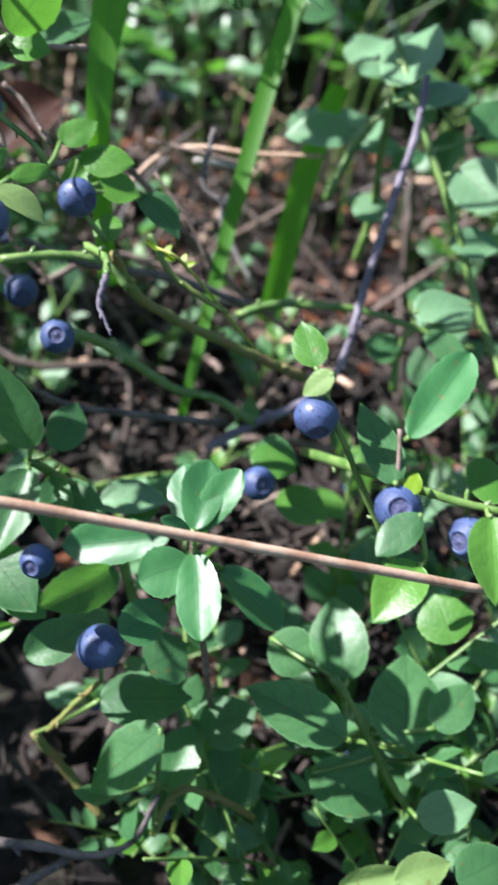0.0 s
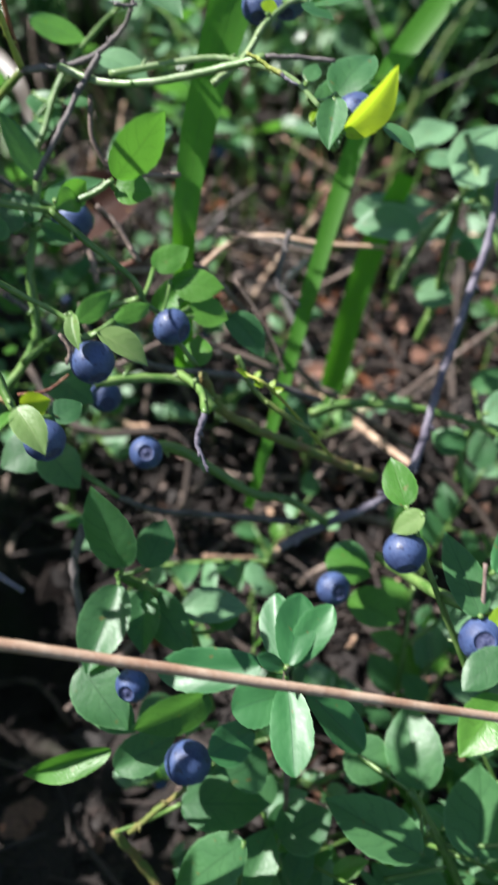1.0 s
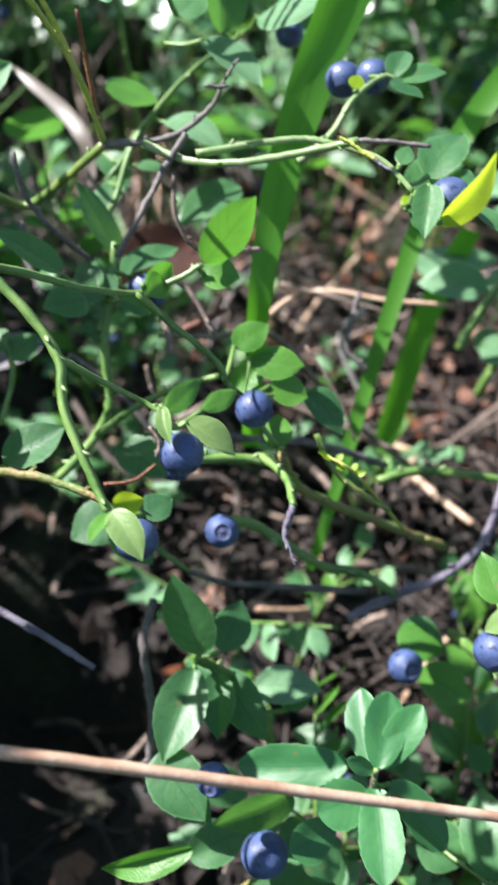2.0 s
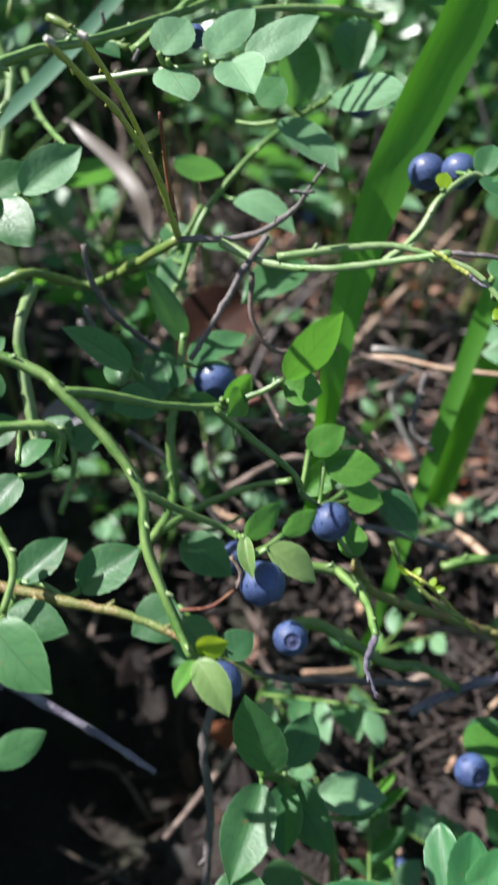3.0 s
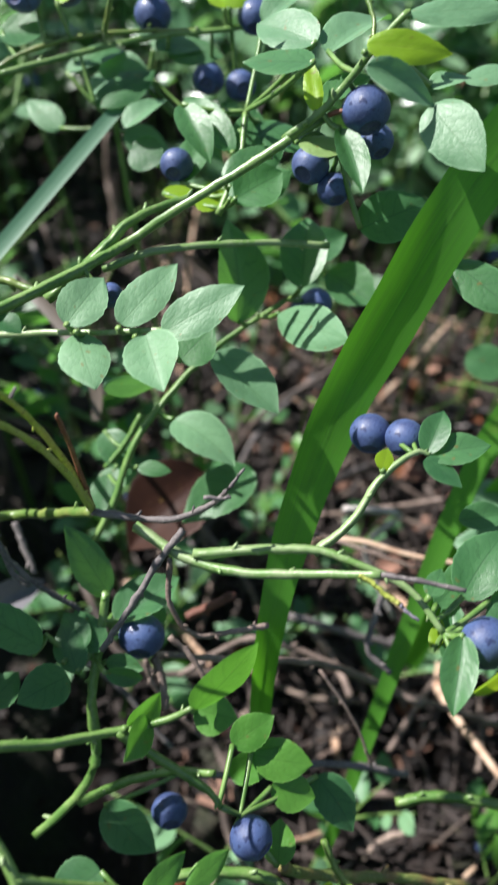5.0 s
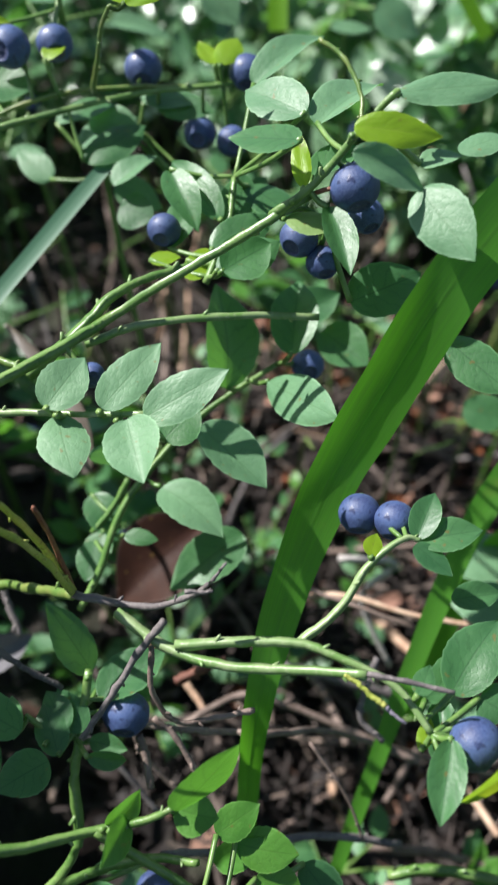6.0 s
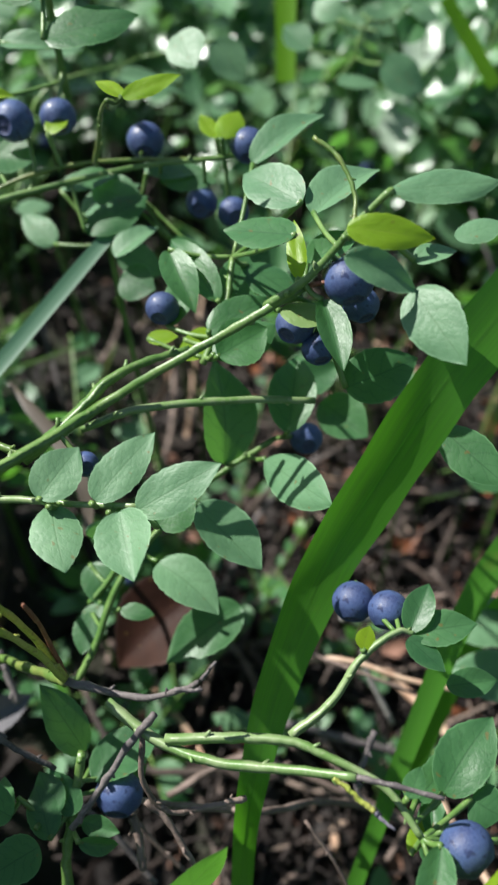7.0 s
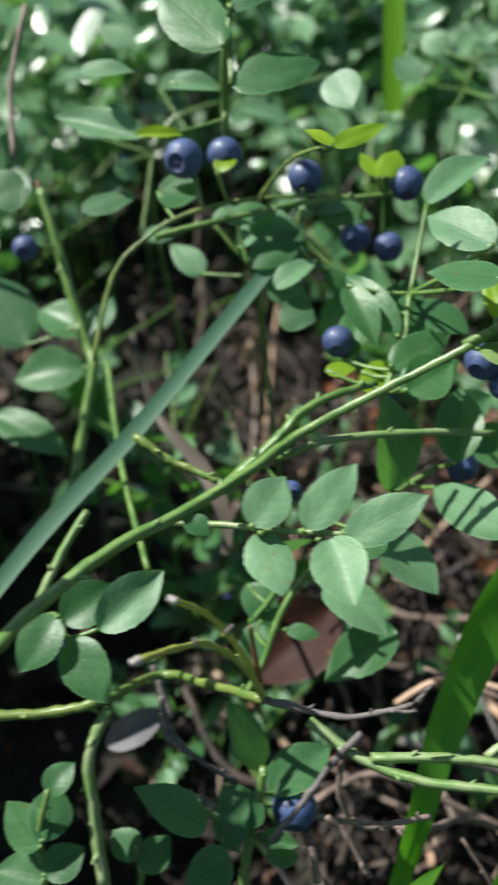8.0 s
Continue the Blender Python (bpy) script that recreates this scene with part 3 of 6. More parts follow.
stem(s, [(-80.5, 115.1, 181.4), (-68, 113.3, 180.7), (-58.6, 111.7, 180.6), (-50.4, 108.9, 179.4)], 0.77, 0.49, "yellow")
stem(s, [(-83.4, 134.2, 194.4), (-75.6, 136.2, 193.7), (-72.7, 136.3, 191.6), (-73.3, 133.7, 187.4)], 0.59, 0.54, "green")
leaf(s, (-76.1, 116.3, 180.7), (-69.9, 123, 183.2), 6.0, 0, "leaf")
leaf(s, (-68.4, 119, 175.6), (-59.9, 125.9, 178.2), 7.9, 0, "leaf")
leaf(s, (-77.8, 130.1, 191.5), (-73.5, 134.4, 193.1), 4.9, 0, "leaf")
leaf(s, (-75.8, 110.4, 181.9), (-66.8, 108.3, 181.1), 6.0, 0, "leaf")
leaf(s, (-75.3, 104.4, 187.2), (-66.1, 96.8, 184.4), 8.1, 0, "leaf")
leaf(s, (-74.9, 91.3, 174.4), (-67.7, 95.7, 176), 4.5, 0, "leaf")
leaf(s, (-77.5, 128.7, 190.1), (-81.3, 122.6, 187.8), 5.9, 0, "leaf")
leaf(s, (-57.8, 149.2, 151.9), (-47.7, 142.9, 149.6), 8.0, 0, "leaf")
leaf(s, (-57.2, 136.7, 142.5), (-49.5, 128.7, 139.5), 8.5, 0, "leaf")
leaf(s, (-58.6, 142, 139.4), (-67.2, 135.9, 137.1), 9.9, 0, "leaf")
stem(s, [(-76.1, 116.3, 180.7), (-76.2, 110.9, 181), (-77, 105.2, 183.9)], 0.45, 0.42, "green")
stem(s, [(-68.2, 113.6, 180.1), (-71.8, 115.6, 181), (-76.1, 116.3, 180.7)], 0.38, 0.32, "green")
stem(s, [(-78.4, 119.1, 189.2), (-75.1, 114.4, 187.1), (-75.6, 108.4, 184.1)], 0.50, 0.42, "green")
stalk(s, (-68.4, 119, 175.6), (-69.5, 114.4, 180.4))
stalk(s, (-77.8, 130.1, 191.5), (-78.5, 135.4, 193.9))
stalk(s, (-75.3, 104.4, 187.2), (-77, 105.2, 183.9))
stalk(s, (-74.9, 91.3, 174.4), (-77, 105.2, 183.9))
stalk(s, (-77.5, 128.7, 190.1), (-73.3, 133.7, 187.4))
stalk(s, (-57.8, 149.2, 151.9), (-45.8, 156.2, 151.8))
stalk(s, (-57.2, 136.7, 142.5), (-42.6, 132, 132.9))
stalk(s, (-58.6, 142, 139.4), (-42.6, 132, 132.9))

s = thing("bilberry_shoot", "bilberry shoot with mossy stem, snapped tips and grey dead twig", "bilberry shoot")
stem(s, [(-112, 172, 190.4), (-96.3, 175.3, 190.7), (-87.6, 178.6, 192.3), (-81.7, 191.2, 180.7), (-69.3, 184.2, 191.2), (-59.2, 176.8, 201.7)], 0.96, 0.82, "moss")
stem(s, [(-59.2, 176.8, 201.7), (-46.6, 173.9, 204.7), (-39, 172.9, 210.5), (-35.8, 171.2, 216.5), (-33.7, 172.8, 219.2)], 0.74, 0.20, "grey")
stem(s, [(-39.3, 169.8, 215.8), (-36.9, 170, 215.5), (-35.4, 170.4, 215.6)], 0.39, 0.26, "grey")
stem(s, [(-70.5, 156.1, 243.4), (-68.1, 163.5, 235.3), (-65.1, 170.3, 226.5), (-61.3, 174.3, 214.7), (-59.2, 176.9, 201.8)], 0.50, 0.62, "snapped")
stem(s, [(-69.3, 167.6, 240.1), (-66.2, 173.1, 229.8), (-62.8, 176.4, 217.3), (-59.2, 177.3, 202.2)], 0.46, 0.62, "snapped")
stem(s, [(-70, 156.3, 243.5), (-70.6, 155.5, 244.2)], 0.53, 0.42, "bleached")
stem(s, [(-68.4, 167.5, 239.8), (-69.6, 167.8, 240.3)], 0.52, 0.47, "bleached")
stem(s, [(-61.6, 165.3, 237.7), (-60.7, 165.5, 239.2)], 0.35, 0.23, "grey")
stem(s, [(-63.3, 157.9, 245.3), (-63.5, 158, 246.8)], 0.31, 0.21, "grey")
stem(s, [(-60.2, 174.3, 226.1), (-60.4, 177.2, 215.8), (-59.5, 177.7, 202.7)], 0.26, 0.45, "red")
stem(s, [(-42.9, 170.2, 207.2), (-46.8, 167.6, 202), (-51.5, 162.9, 194.8), (-55.5, 159.5, 188.7)], 0.62, 0.58, "grey")
stem(s, [(-87.4, 177.2, 190.9), (-89.9, 171, 184.6), (-88.5, 164.9, 177.7), (-85.2, 155.5, 167.5)], 0.96, 0.89, "pale")
stem(s, [(-76.2, 175.4, 200.8), (-75.1, 173.7, 193.6), (-70.4, 172.5, 186.2), (-63.6, 172.4, 179.6)], 0.60, 0.57, "grey")
stem(s, [(-45.5, 169.9, 200.2), (-45.3, 166.1, 193.4), (-41.6, 164.2, 188), (-35.9, 166.3, 186.2), (-29.9, 169, 184.9)], 0.55, 0.66, "brown")

s = thing("bilberry_shoot", "pale green bilberry shoot carrying two touching blue berries", "bilberry shoot")
stem(s, [(-51.2, 172.9, 203.9), (-42.2, 168.1, 203.2), (-33.3, 165.4, 204.4), (-22, 164.4, 207), (-13.5, 163.1, 209.7)], 0.69, 0.55, "pale")
stem(s, [(-13.5, 163.1, 209.7), (-8.2, 162.5, 209.8), (-1.8, 161.6, 209.6)], 0.50, 0.36, "grey", False)
stem(s, [(-41.1, 167.8, 204.7), (-31.2, 168.4, 206.3), (-23.1, 168.3, 207.4), (-17.4, 166.7, 207.3), (-9.3, 163.9, 205.9), (-4, 158.9, 202.7)], 0.66, 0.43, "pale")
stem(s, [(-23.2, 172.3, 201.1), (-17.6, 176.7, 204.2), (-13.8, 181.9, 208.4), (-8.8, 185.7, 211.1), (-6, 186.1, 210.7)], 0.61, 0.34, "pale")
leaf(s, (-6.6, 186.1, 210.8), (-4, 193.8, 213.7), 4.7, 0, "leaf")
leaf(s, (-6.2, 186, 210.6), (3.5, 188.7, 211.7), 5.8, 0, "leaf")
leaf(s, (-6.9, 184.9, 211), (-1.2, 180.8, 209.5), 4.1, 0, "leaf")
leaf(s, (-13.5, 182.9, 210), (-12.6, 186.3, 211.3), 3.1, 0, "young")
berry(s, (-15.2, 193, 207.6), 6.9, (-0.00, -0.92, -0.39))
berry(s, (-9.7, 191, 209), 6.6, (-0.11, -0.90, -0.42))
stem(s, [(-16.6, 162.2, 210.6), (-14.6, 161.4, 209.9), (-12.6, 160.2, 208.9), (-10.8, 159.4, 208.3)], 0.36, 0.52, "snapped", False)
stem(s, [(-10.8, 159.4, 208.3), (-9.9, 158.8, 207.7), (-8.0, 157.8, 207.1)], 0.36, 0.2, "purple", False)
berry(s, (2, 158.6, 201.6), 7.7, (0.77, -0.62, -0.15))
leaf(s, (-1.7, 157.3, 205), (-3.1, 147, 201.2), 5.0, 0, "leaf")
leaf(s, (-1, 165.7, 202.2), (6.2, 176.4, 206.2), 8.0, 0, "leaf")
leaf(s, (3, 165.7, 201.7), (7.4, 163.9, 201.1), 6.4, 0, "leaf")
leaf(s, (-6.2, 162.9, 205.8), (-4.6, 166.9, 207.3), 3.1, 0, "leaf")
leaf(s, (-5.3, 157.6, 200.2), (-4, 161.9, 201.8), 2.3, 0, "young")
leaf(s, (-0.5, 149.9, 202.4), (9.8, 157.8, 209.9), 7.6, 0, "young", (0.63, -0.78, -0.04))
leaf(s, (-1.4, 157.1, 195.9), (-2.4, 167.9, 199.9), 4.7, 0, "leaf")
leaf(s, (7.3, 161.6, 198.7), (12.7, 156.2, 196.7), 4.1, 0, "leaf")
leaf(s, (-4.5, 165.3, 200.1), (3.7, 174.3, 203.4), 5.0, 0, "leaf")
stalk(s, (-13.5, 182.9, 210), (-12.6, 182.9, 209.1))
stalk(s, (-15.2, 195.9, 208.8), (-8.8, 185.7, 211.1))
stalk(s, (-9.3, 193.6, 210.3), (-8.1, 185.8, 211))
stalk(s, (-0.7, 160.8, 202.2), (-4, 158.9, 202.7))
stalk(s, (-1.7, 157.3, 205), (-4, 158.9, 202.7))
stalk(s, (-1, 165.7, 202.2), (-5.3, 160.2, 203.5))
stalk(s, (3, 165.7, 201.7), (-4, 158.9, 202.7))
stalk(s, (-6.2, 162.9, 205.8), (-7.3, 162, 204.7))
stalk(s, (-5.3, 157.6, 200.2), (-4, 158.9, 202.7))
stalk(s, (-0.5, 149.9, 202.4), (-4, 158.9, 202.7))
stalk(s, (-1.4, 157.1, 195.9), (-4, 158.9, 202.7))
stalk(s, (7.3, 161.6, 198.7), (-4, 158.9, 202.7))
stalk(s, (-4.5, 165.3, 200.1), (-6, 160.8, 203.9))

s = thing("dead_twig", "thin curved brown stem hanging between leaves", "twig")
stem(s, [(-113.8, 271.4, 191.7), (-103.4, 243.4, 195.4), (-93.3, 218.7, 202.4), (-82.1, 194.4, 209.7)], 0.58, 0.40, "green")

s = thing("bilberry_twig", "short mossy leafless bilberry twig", "twig")
stem(s, [(-86.2, 209.2, 227.8), (-79.5, 206.3, 225.6), (-74.7, 204.8, 225), (-70.3, 203.4, 224.7)], 0.79, 0.61, "moss")
stem(s, [(-100.5, 187.8, 206.5), (-98, 195.2, 210.7), (-94.8, 202.4, 214.5)], 0.64, 0.57, "pale")
stem(s, [(-134.6, 288.1, 237.8), (-138.6, 303.7, 248.6), (-138.7, 321.4, 260.8)], 0.85, 0.78, "brown")

s = thing("bilberry_shoot", "tall bilberry shoot with broad pale green leaf spray", "bilberry shoot")
stem(s, [(-92.6, 160.2, 233.6), (-89.7, 168.9, 232.1), (-81.8, 180.3, 232.5), (-73.5, 189.9, 231), (-64.6, 200.7, 230.5), (-57.6, 211, 229.9), (-49.4, 213.6, 234.9), (-39.8, 216.6, 240.1), (-32.4, 218.5, 244.6), (-26.1, 221.4, 247.7)], 0.71, 0.57, "green")
stem(s, [(-69.4, 202, 224.5), (-61.3, 209.9, 229.2), (-58, 214.4, 231.3), (-52.6, 218.6, 232.7), (-45.3, 222.3, 233.2)], 0.68, 0.55, "green")
stem(s, [(-61, 207.6, 227.1), (-51.9, 212.4, 228.2), (-36.2, 216.9, 227.5), (-24.2, 220.9, 224.9)], 0.54, 0.64, "pale")
stem(s, [(-77.5, 196, 221.4), (-67.6, 194.7, 223.7), (-58.1, 193.1, 225.7), (-47.7, 192, 227.9)], 0.53, 0.42, "pale")
leaf(s, (-72.6, 189.6, 230.3), (-68.5, 187.8, 229.6), 3.9, 0, "leaf")
stem(s, [(-65.9, 190.9, 175.2), (-62.6, 196.9, 180.5), (-59.4, 205.3, 188.2), (-53, 214, 194.4), (-44.8, 222.2, 199.8), (-32, 230.9, 205.3)], 0.5, 0.44, "green")
leaf(s, (-62.6, 190.9, 228.8), (-58.3, 199.4, 232), 7.3, 0, "pale_sheen")
leaf(s, (-54.3, 191.5, 228.9), (-47.3, 203.3, 232.3), 6.7, 0, "pale_sheen", (0.15, -0.36, 0.92))
leaf(s, (-47.7, 190.7, 228.3), (-36.0, 196.7, 233.5), 7.0, 0, "pale_sheen", (-0.09, -0.55, 0.83))
leaf(s, (-61.5, 192.2, 226.1), (-56.2, 180.9, 226.3), 7.6, 0, "pale_sheen", (0.05, 0.05, 0.99))
leaf(s, (-50.4, 190.6, 227.9), (-45.7, 178.8, 227.7), 8.4, 0, "pale_sheen", (-0.2, -0.13, 0.96))
leaf(s, (-43.6, 209.1, 208.8), (-31.0, 201.4, 202.7), 9.6, 0, "pale_sheen", (0.25, -0.1, 0.95))
leaf(s, (-51.6, 208.2, 192.9), (-39.0, 200.1, 190.8), 9.6, 0, "pale_sheen", (0.07, -0.15, 0.99))
leaf(s, (-64.3, 208.2, 200.2), (-54.6, 219.9, 190.8), 5.1, 0, "pale_sheen", (0.84, -0.55, 0.06))
leaf(s, (-58.5, 202.1, 185), (-51.9, 201.9, 184.9), 3.4, 0, "leaf")
leaf(s, (-32.8, 221.1, 209.5), (-20.1, 203.6, 218.6), 8.3, 0, "pale_sheen", (-0.65, -0.08, 0.75))
leaf(s, (-40.6, 223.2, 205.2), (-42.2, 234.3, 221.1), 13.0, 0, "leaf", (0.73, -0.52, 0.44))
leaf(s, (-29.0, 226.2, 211.9), (-29.0, 240.6, 219.3), 9.0, 0, "leaf", (-0.07, -0.46, 0.89))
leaf(s, (-37.2, 212.3, 175.1), (-50.2, 199.3, 173.0), 10.3, 0, "leaf", (0.02, -0.29, 0.96))
leaf(s, (-46.9, 196.3, 218), (-42.1, 202.7, 220.4), 7.6, 0, "leaf")
leaf(s, (-65.3, 204.1, 179.4), (-66.1, 196.5, 176.6), 6.1, 0, "leaf")
berry(s, (-57.5, 198.7, 228.7), 4.0, (0.40, -0.80, 0.44))
berry(s, (-26.3, 236, 200.9), 6.6, (0.21, -0.97, 0.15))
stalk(s, (-72.6, 189.6, 230.3), (-73.5, 189.9, 231))
stalk(s, (-62.6, 190.9, 228.8), (-61.7, 193.7, 224.9))
stalk(s, (-54.8, 191.4, 228.3), (-54.2, 192.7, 226.5))
stalk(s, (-61.1, 190.3, 228), (-60.5, 193.5, 225.2))
stalk(s, (-52.2, 190.7, 227.3), (-51.6, 192.4, 227.1))
stalk(s, (-43.6, 209.1, 208.8), (-51.9, 212.4, 207))
stalk(s, (-52.2, 209.5, 191.3), (-55.4, 210.8, 192.1))
stalk(s, (-58.5, 202.1, 185), (-60.6, 202.2, 185.3))
stalk(s, (-32.8, 221.1, 209.5), (-36.8, 227.6, 203.3))
stalk(s, (-40.6, 223.2, 205.2), (-38.4, 226.5, 202.6))
stalk(s, (-29, 226.2, 211.9), (-32, 230.9, 205.3))
stalk(s, (-46.9, 196.3, 218), (-49, 192.1, 227.6))
stalk(s, (-65.3, 204.1, 179.4), (-61.8, 199, 182.5))
stalk(s, (-58.2, 200.1, 227.9), (-62.9, 203.3, 230.4))
stalk(s, (-26.9, 238.8, 200.4), (-32, 230.9, 205.3))

s = thing("bilberry_shoot", "bilberry shoot tip with dark ripe berries and spread leaves", "bilberry shoot")
stem(s, [(-32.1, 219.1, 245.1), (-27, 219.7, 249.1), (-23.1, 220.6, 253.4), (-19.4, 221.9, 258.3), (-14.7, 223.5, 263.3)], 0.62, 0.38, "green")
stem(s, [(-26.2, 229.4, 267.6), (-22.4, 226.8, 266), (-19.7, 222.4, 262.8), (-19.6, 218, 260)], 0.38, 0.31, "moss")
stem(s, [(-32.1, 219.1, 245.1), (-27.1, 222.3, 244.7), (-23.5, 222.5, 241.7)], 0.41, 0.28, "green")
leaf(s, (-20.2, 209.2, 261.5), (-9.7, 210.1, 255.9), 5.0, 0, "pale_sheen", (0.1, -0.68, 0.72))
leaf(s, (-10.9, 211.4, 255.3), (-3.7, 200.9, 251.6), 7.8, 0, "pale_sheen", SUNWARD)
leaf(s, (-20.4, 215.8, 261.7), (-8.4, 215.6, 261.0), 4.7, 0, "young", (0.1, -0.6, 0.8))
leaf(s, (-14.6, 225.3, 262.2), (1.0, 229.1, 262.6), 6.0, 0, "pale_sheen", SUNWARD)
leaf(s, (-26.2, 234.2, 252.8), (-16.6, 250.9, 254.2), 9.1, 0, "pale_sheen", SUNWARD)
leaf(s, (-39.0, 258.4, 248.0), (-27.8, 272.5, 253.3), 8.1, 0, "pale_sheen", SUNWARD)
leaf(s, (-28.3, 236.0, 253.6), (-39.7, 246.7, 253.0), 8.3, 0, "pale_sheen", SUNWARD)
leaf(s, (-27.4, 222.8, 248.1), (-29.2, 233.4, 252), 3.1, 0, "young")
leaf(s, (-28.0, 221.8, 256.3), (-39.1, 224.6, 255.0), 7.8, 0, "leaf", (-0.13, -0.04, 0.99))
leaf(s, (-29.8, 218.2, 245.3), (-21.5, 217.9, 245.2), 5.0, 0, "pale")
leaf(s, (-23.4, 218.4, 247.5), (-19.4, 207.4, 243.4), 4.9, 0, "leaf")
leaf(s, (-26.6, 229.7, 246.2), (-19, 235.8, 248.5), 6.3, 0, "leaf")
leaf(s, (-10.5, 221.1, 253.5), (-4.3, 223.8, 254.5), 4.5, 0, "pale_sheen", SUNWARD)
leaf(s, (-19.1, 219.3, 229.7), (-7.5, 225.7, 232.1), 9.2, 0, "leaf")
stem(s, [(-25.5, 219.9, 248.9), (-24.0, 219.4, 249.8), (-22.4, 219.3, 250.2)], 0.42, 0.36, "red", False)
berry(s, (-19.7, 220.2, 249.9), 7.6, (0.29, -0.82, -0.49))
berry(s, (-17.6, 224.4, 242.7), 5.8, (0.39, -0.83, -0.40))
berry(s, (-28, 224.1, 238.2), 6.4, (-0.40, -0.91, -0.11))
berry(s, (-23.9, 222.6, 234.9), 5.7, (0.30, -0.89, -0.35))
leaf(s, (-3.6, 213.1, 228.2), (6.4, 204.8, 225.1), 7.3, 0, "leaf")
leaf(s, (1.5, 189, 191.7), (10, 191, 192.4), 5.0, 0, "leaf")
leaf(s, (-52.4, 242.2, 239.3), (-45.8, 231.1, 235.2), 6.0, 0, "leaf")
leaf(s, (-52, 234.8, 227.8), (-49.2, 248.1, 232.7), 6.1, 0, "leaf")
leaf(s, (-48.3, 231.2, 228), (-42.5, 229.3, 227.3), 8.0, 0, "young")
leaf(s, (-55, 231.3, 227.6), (-49.5, 232.2, 227.9), 3.8, 0, "young")
leaf(s, (-38.7, 245.3, 234.9), (-29, 239.9, 232.9), 8.2, 0, "leaf")
leaf(s, (-40.1, 220.5, 233.6), (-32.7, 226.2, 235.7), 8.3, 0, "leaf")
stem(s, [(-44.2, 226.2, 226.8), (-41.3, 234.1, 232.6), (-40.8, 242.7, 238.1)], 0.47, 0.40, "green")
leaf(s, (-42.5, 234.5, 234.6), (-53, 247.9, 239.6), 5.9, 0, "leaf")
leaf(s, (-40.2, 235.1, 232), (-39.5, 248.1, 236.9), 7.5, 0, "leaf")
leaf(s, (-43.1, 227.9, 232.8), (-33.1, 235.6, 235.6), 6.7, 0, "leaf")
leaf(s, (-41.3, 222.1, 232.5), (-31.4, 228.5, 234.8), 7.7, 0, "leaf")
leaf(s, (-68.1, 259.4, 225.7), (-61.1, 268.1, 229), 7.1, 0, "pale_sheen", SUNWARD)
leaf(s, (-76.8, 278.5, 230.5), (-64.8, 274.4, 229), 8.5, 0, "pale_sheen", SUNWARD)
leaf(s, (-81.8, 274.9, 231.8), (-71.5, 280, 233.7), 7.2, 0, "leaf")
leaf(s, (-65.8, 281.3, 234.6), (-54.4, 279.5, 233.9), 5.5, 0, "pale_sheen", SUNWARD)
leaf(s, (-67.1, 258.1, 221.6), (-59.4, 255.6, 220.7), 8.1, 0, "leaf")
leaf(s, (-3, 239.2, 246.3), (4.8, 243.6, 248), 5.7, 0, "pale_sheen", SUNWARD)
leaf(s, (-24.1, 246.8, 201.3), (-14.1, 239.9, 198.7), 9.6, 0, "leaf")
leaf(s, (-30.9, 244.4, 205.5), (-20.9, 251.2, 208), 8.0, 0, "leaf")
leaf(s, (-68.4, 214.5, 181.5), (-61.9, 205.9, 178.3), 6.9, 0, "leaf")
leaf(s, (-64.3, 206.8, 179.1), (-66.4, 197.9, 175.8), 6.2, 0, "leaf")
stem(s, [(-67, 207.1, 178.3), (-63.3, 210.5, 181.8), (-60.2, 215, 186.5)], 0.45, 0.45, "green")
stalk(s, (-11.1, 211.5, 255.5), (-19.6, 218, 260))
stalk(s, (-10.9, 211.4, 255.3), (-19.6, 218, 260))
stalk(s, (-20.7, 213.5, 261.4), (-19.6, 218, 260))
stalk(s, (-14.6, 225.3, 262.2), (-14.7, 223.5, 263.3))
stalk(s, (-26.2, 234.2, 252.8), (-21.7, 221.1, 255.2))
stalk(s, (-39, 258.4, 248), (-40.8, 242.7, 238.1))
stalk(s, (-28.3, 236, 253.6), (-40.8, 242.7, 238.1))
stalk(s, (-27.4, 222.8, 248.1), (-27.7, 219.7, 248.6))
stalk(s, (-28, 221.8, 256.3), (-40.8, 242.7, 238.1))
stalk(s, (-29.8, 218.2, 245.3), (-30.9, 219.3, 246.1))
stalk(s, (-23.4, 218.4, 247.5), (-26.5, 219.8, 249.7))
stalk(s, (-26.6, 229.7, 246.2), (-27.1, 222.3, 244.7))
stalk(s, (-10.5, 221.1, 253.5), (-17.6, 222.5, 260.2))
stalk(s, (-19.1, 219.3, 229.7), (-23.5, 222.5, 241.7))
stalk(s, (-20.8, 223.1, 251.9), (-22.6, 220.7, 254))
stalk(s, (-18, 226.6, 243.7), (-23.5, 222.5, 241.7))
stalk(s, (-26.8, 226.7, 238.5), (-23.5, 222.5, 241.7))
stalk(s, (-24.7, 224.8, 235.8), (-23.5, 222.5, 241.7))
stalk(s, (-52.4, 242.2, 239.3), (-40.8, 242.7, 238.1))
stalk(s, (-52, 234.8, 227.8), (-42.7, 230.2, 229.7))
stalk(s, (-48.3, 231.2, 228), (-43.1, 229.2, 229))
stalk(s, (-55, 231.3, 227.6), (-43.8, 227.2, 227.5))
stalk(s, (-38.7, 245.3, 234.9), (-40.8, 242.7, 238.1))
stalk(s, (-40.1, 220.5, 233.6), (-43.8, 227.2, 227.5))
stalk(s, (-42.5, 234.5, 234.6), (-41.2, 235.2, 233.3))
stalk(s, (-40.2, 235.1, 232), (-41.3, 234.1, 232.6))
stalk(s, (-43.1, 227.9, 232.8), (-42.7, 230.2, 229.7))
stalk(s, (-41.3, 222.1, 232.5), (-43.8, 227.2, 227.5))
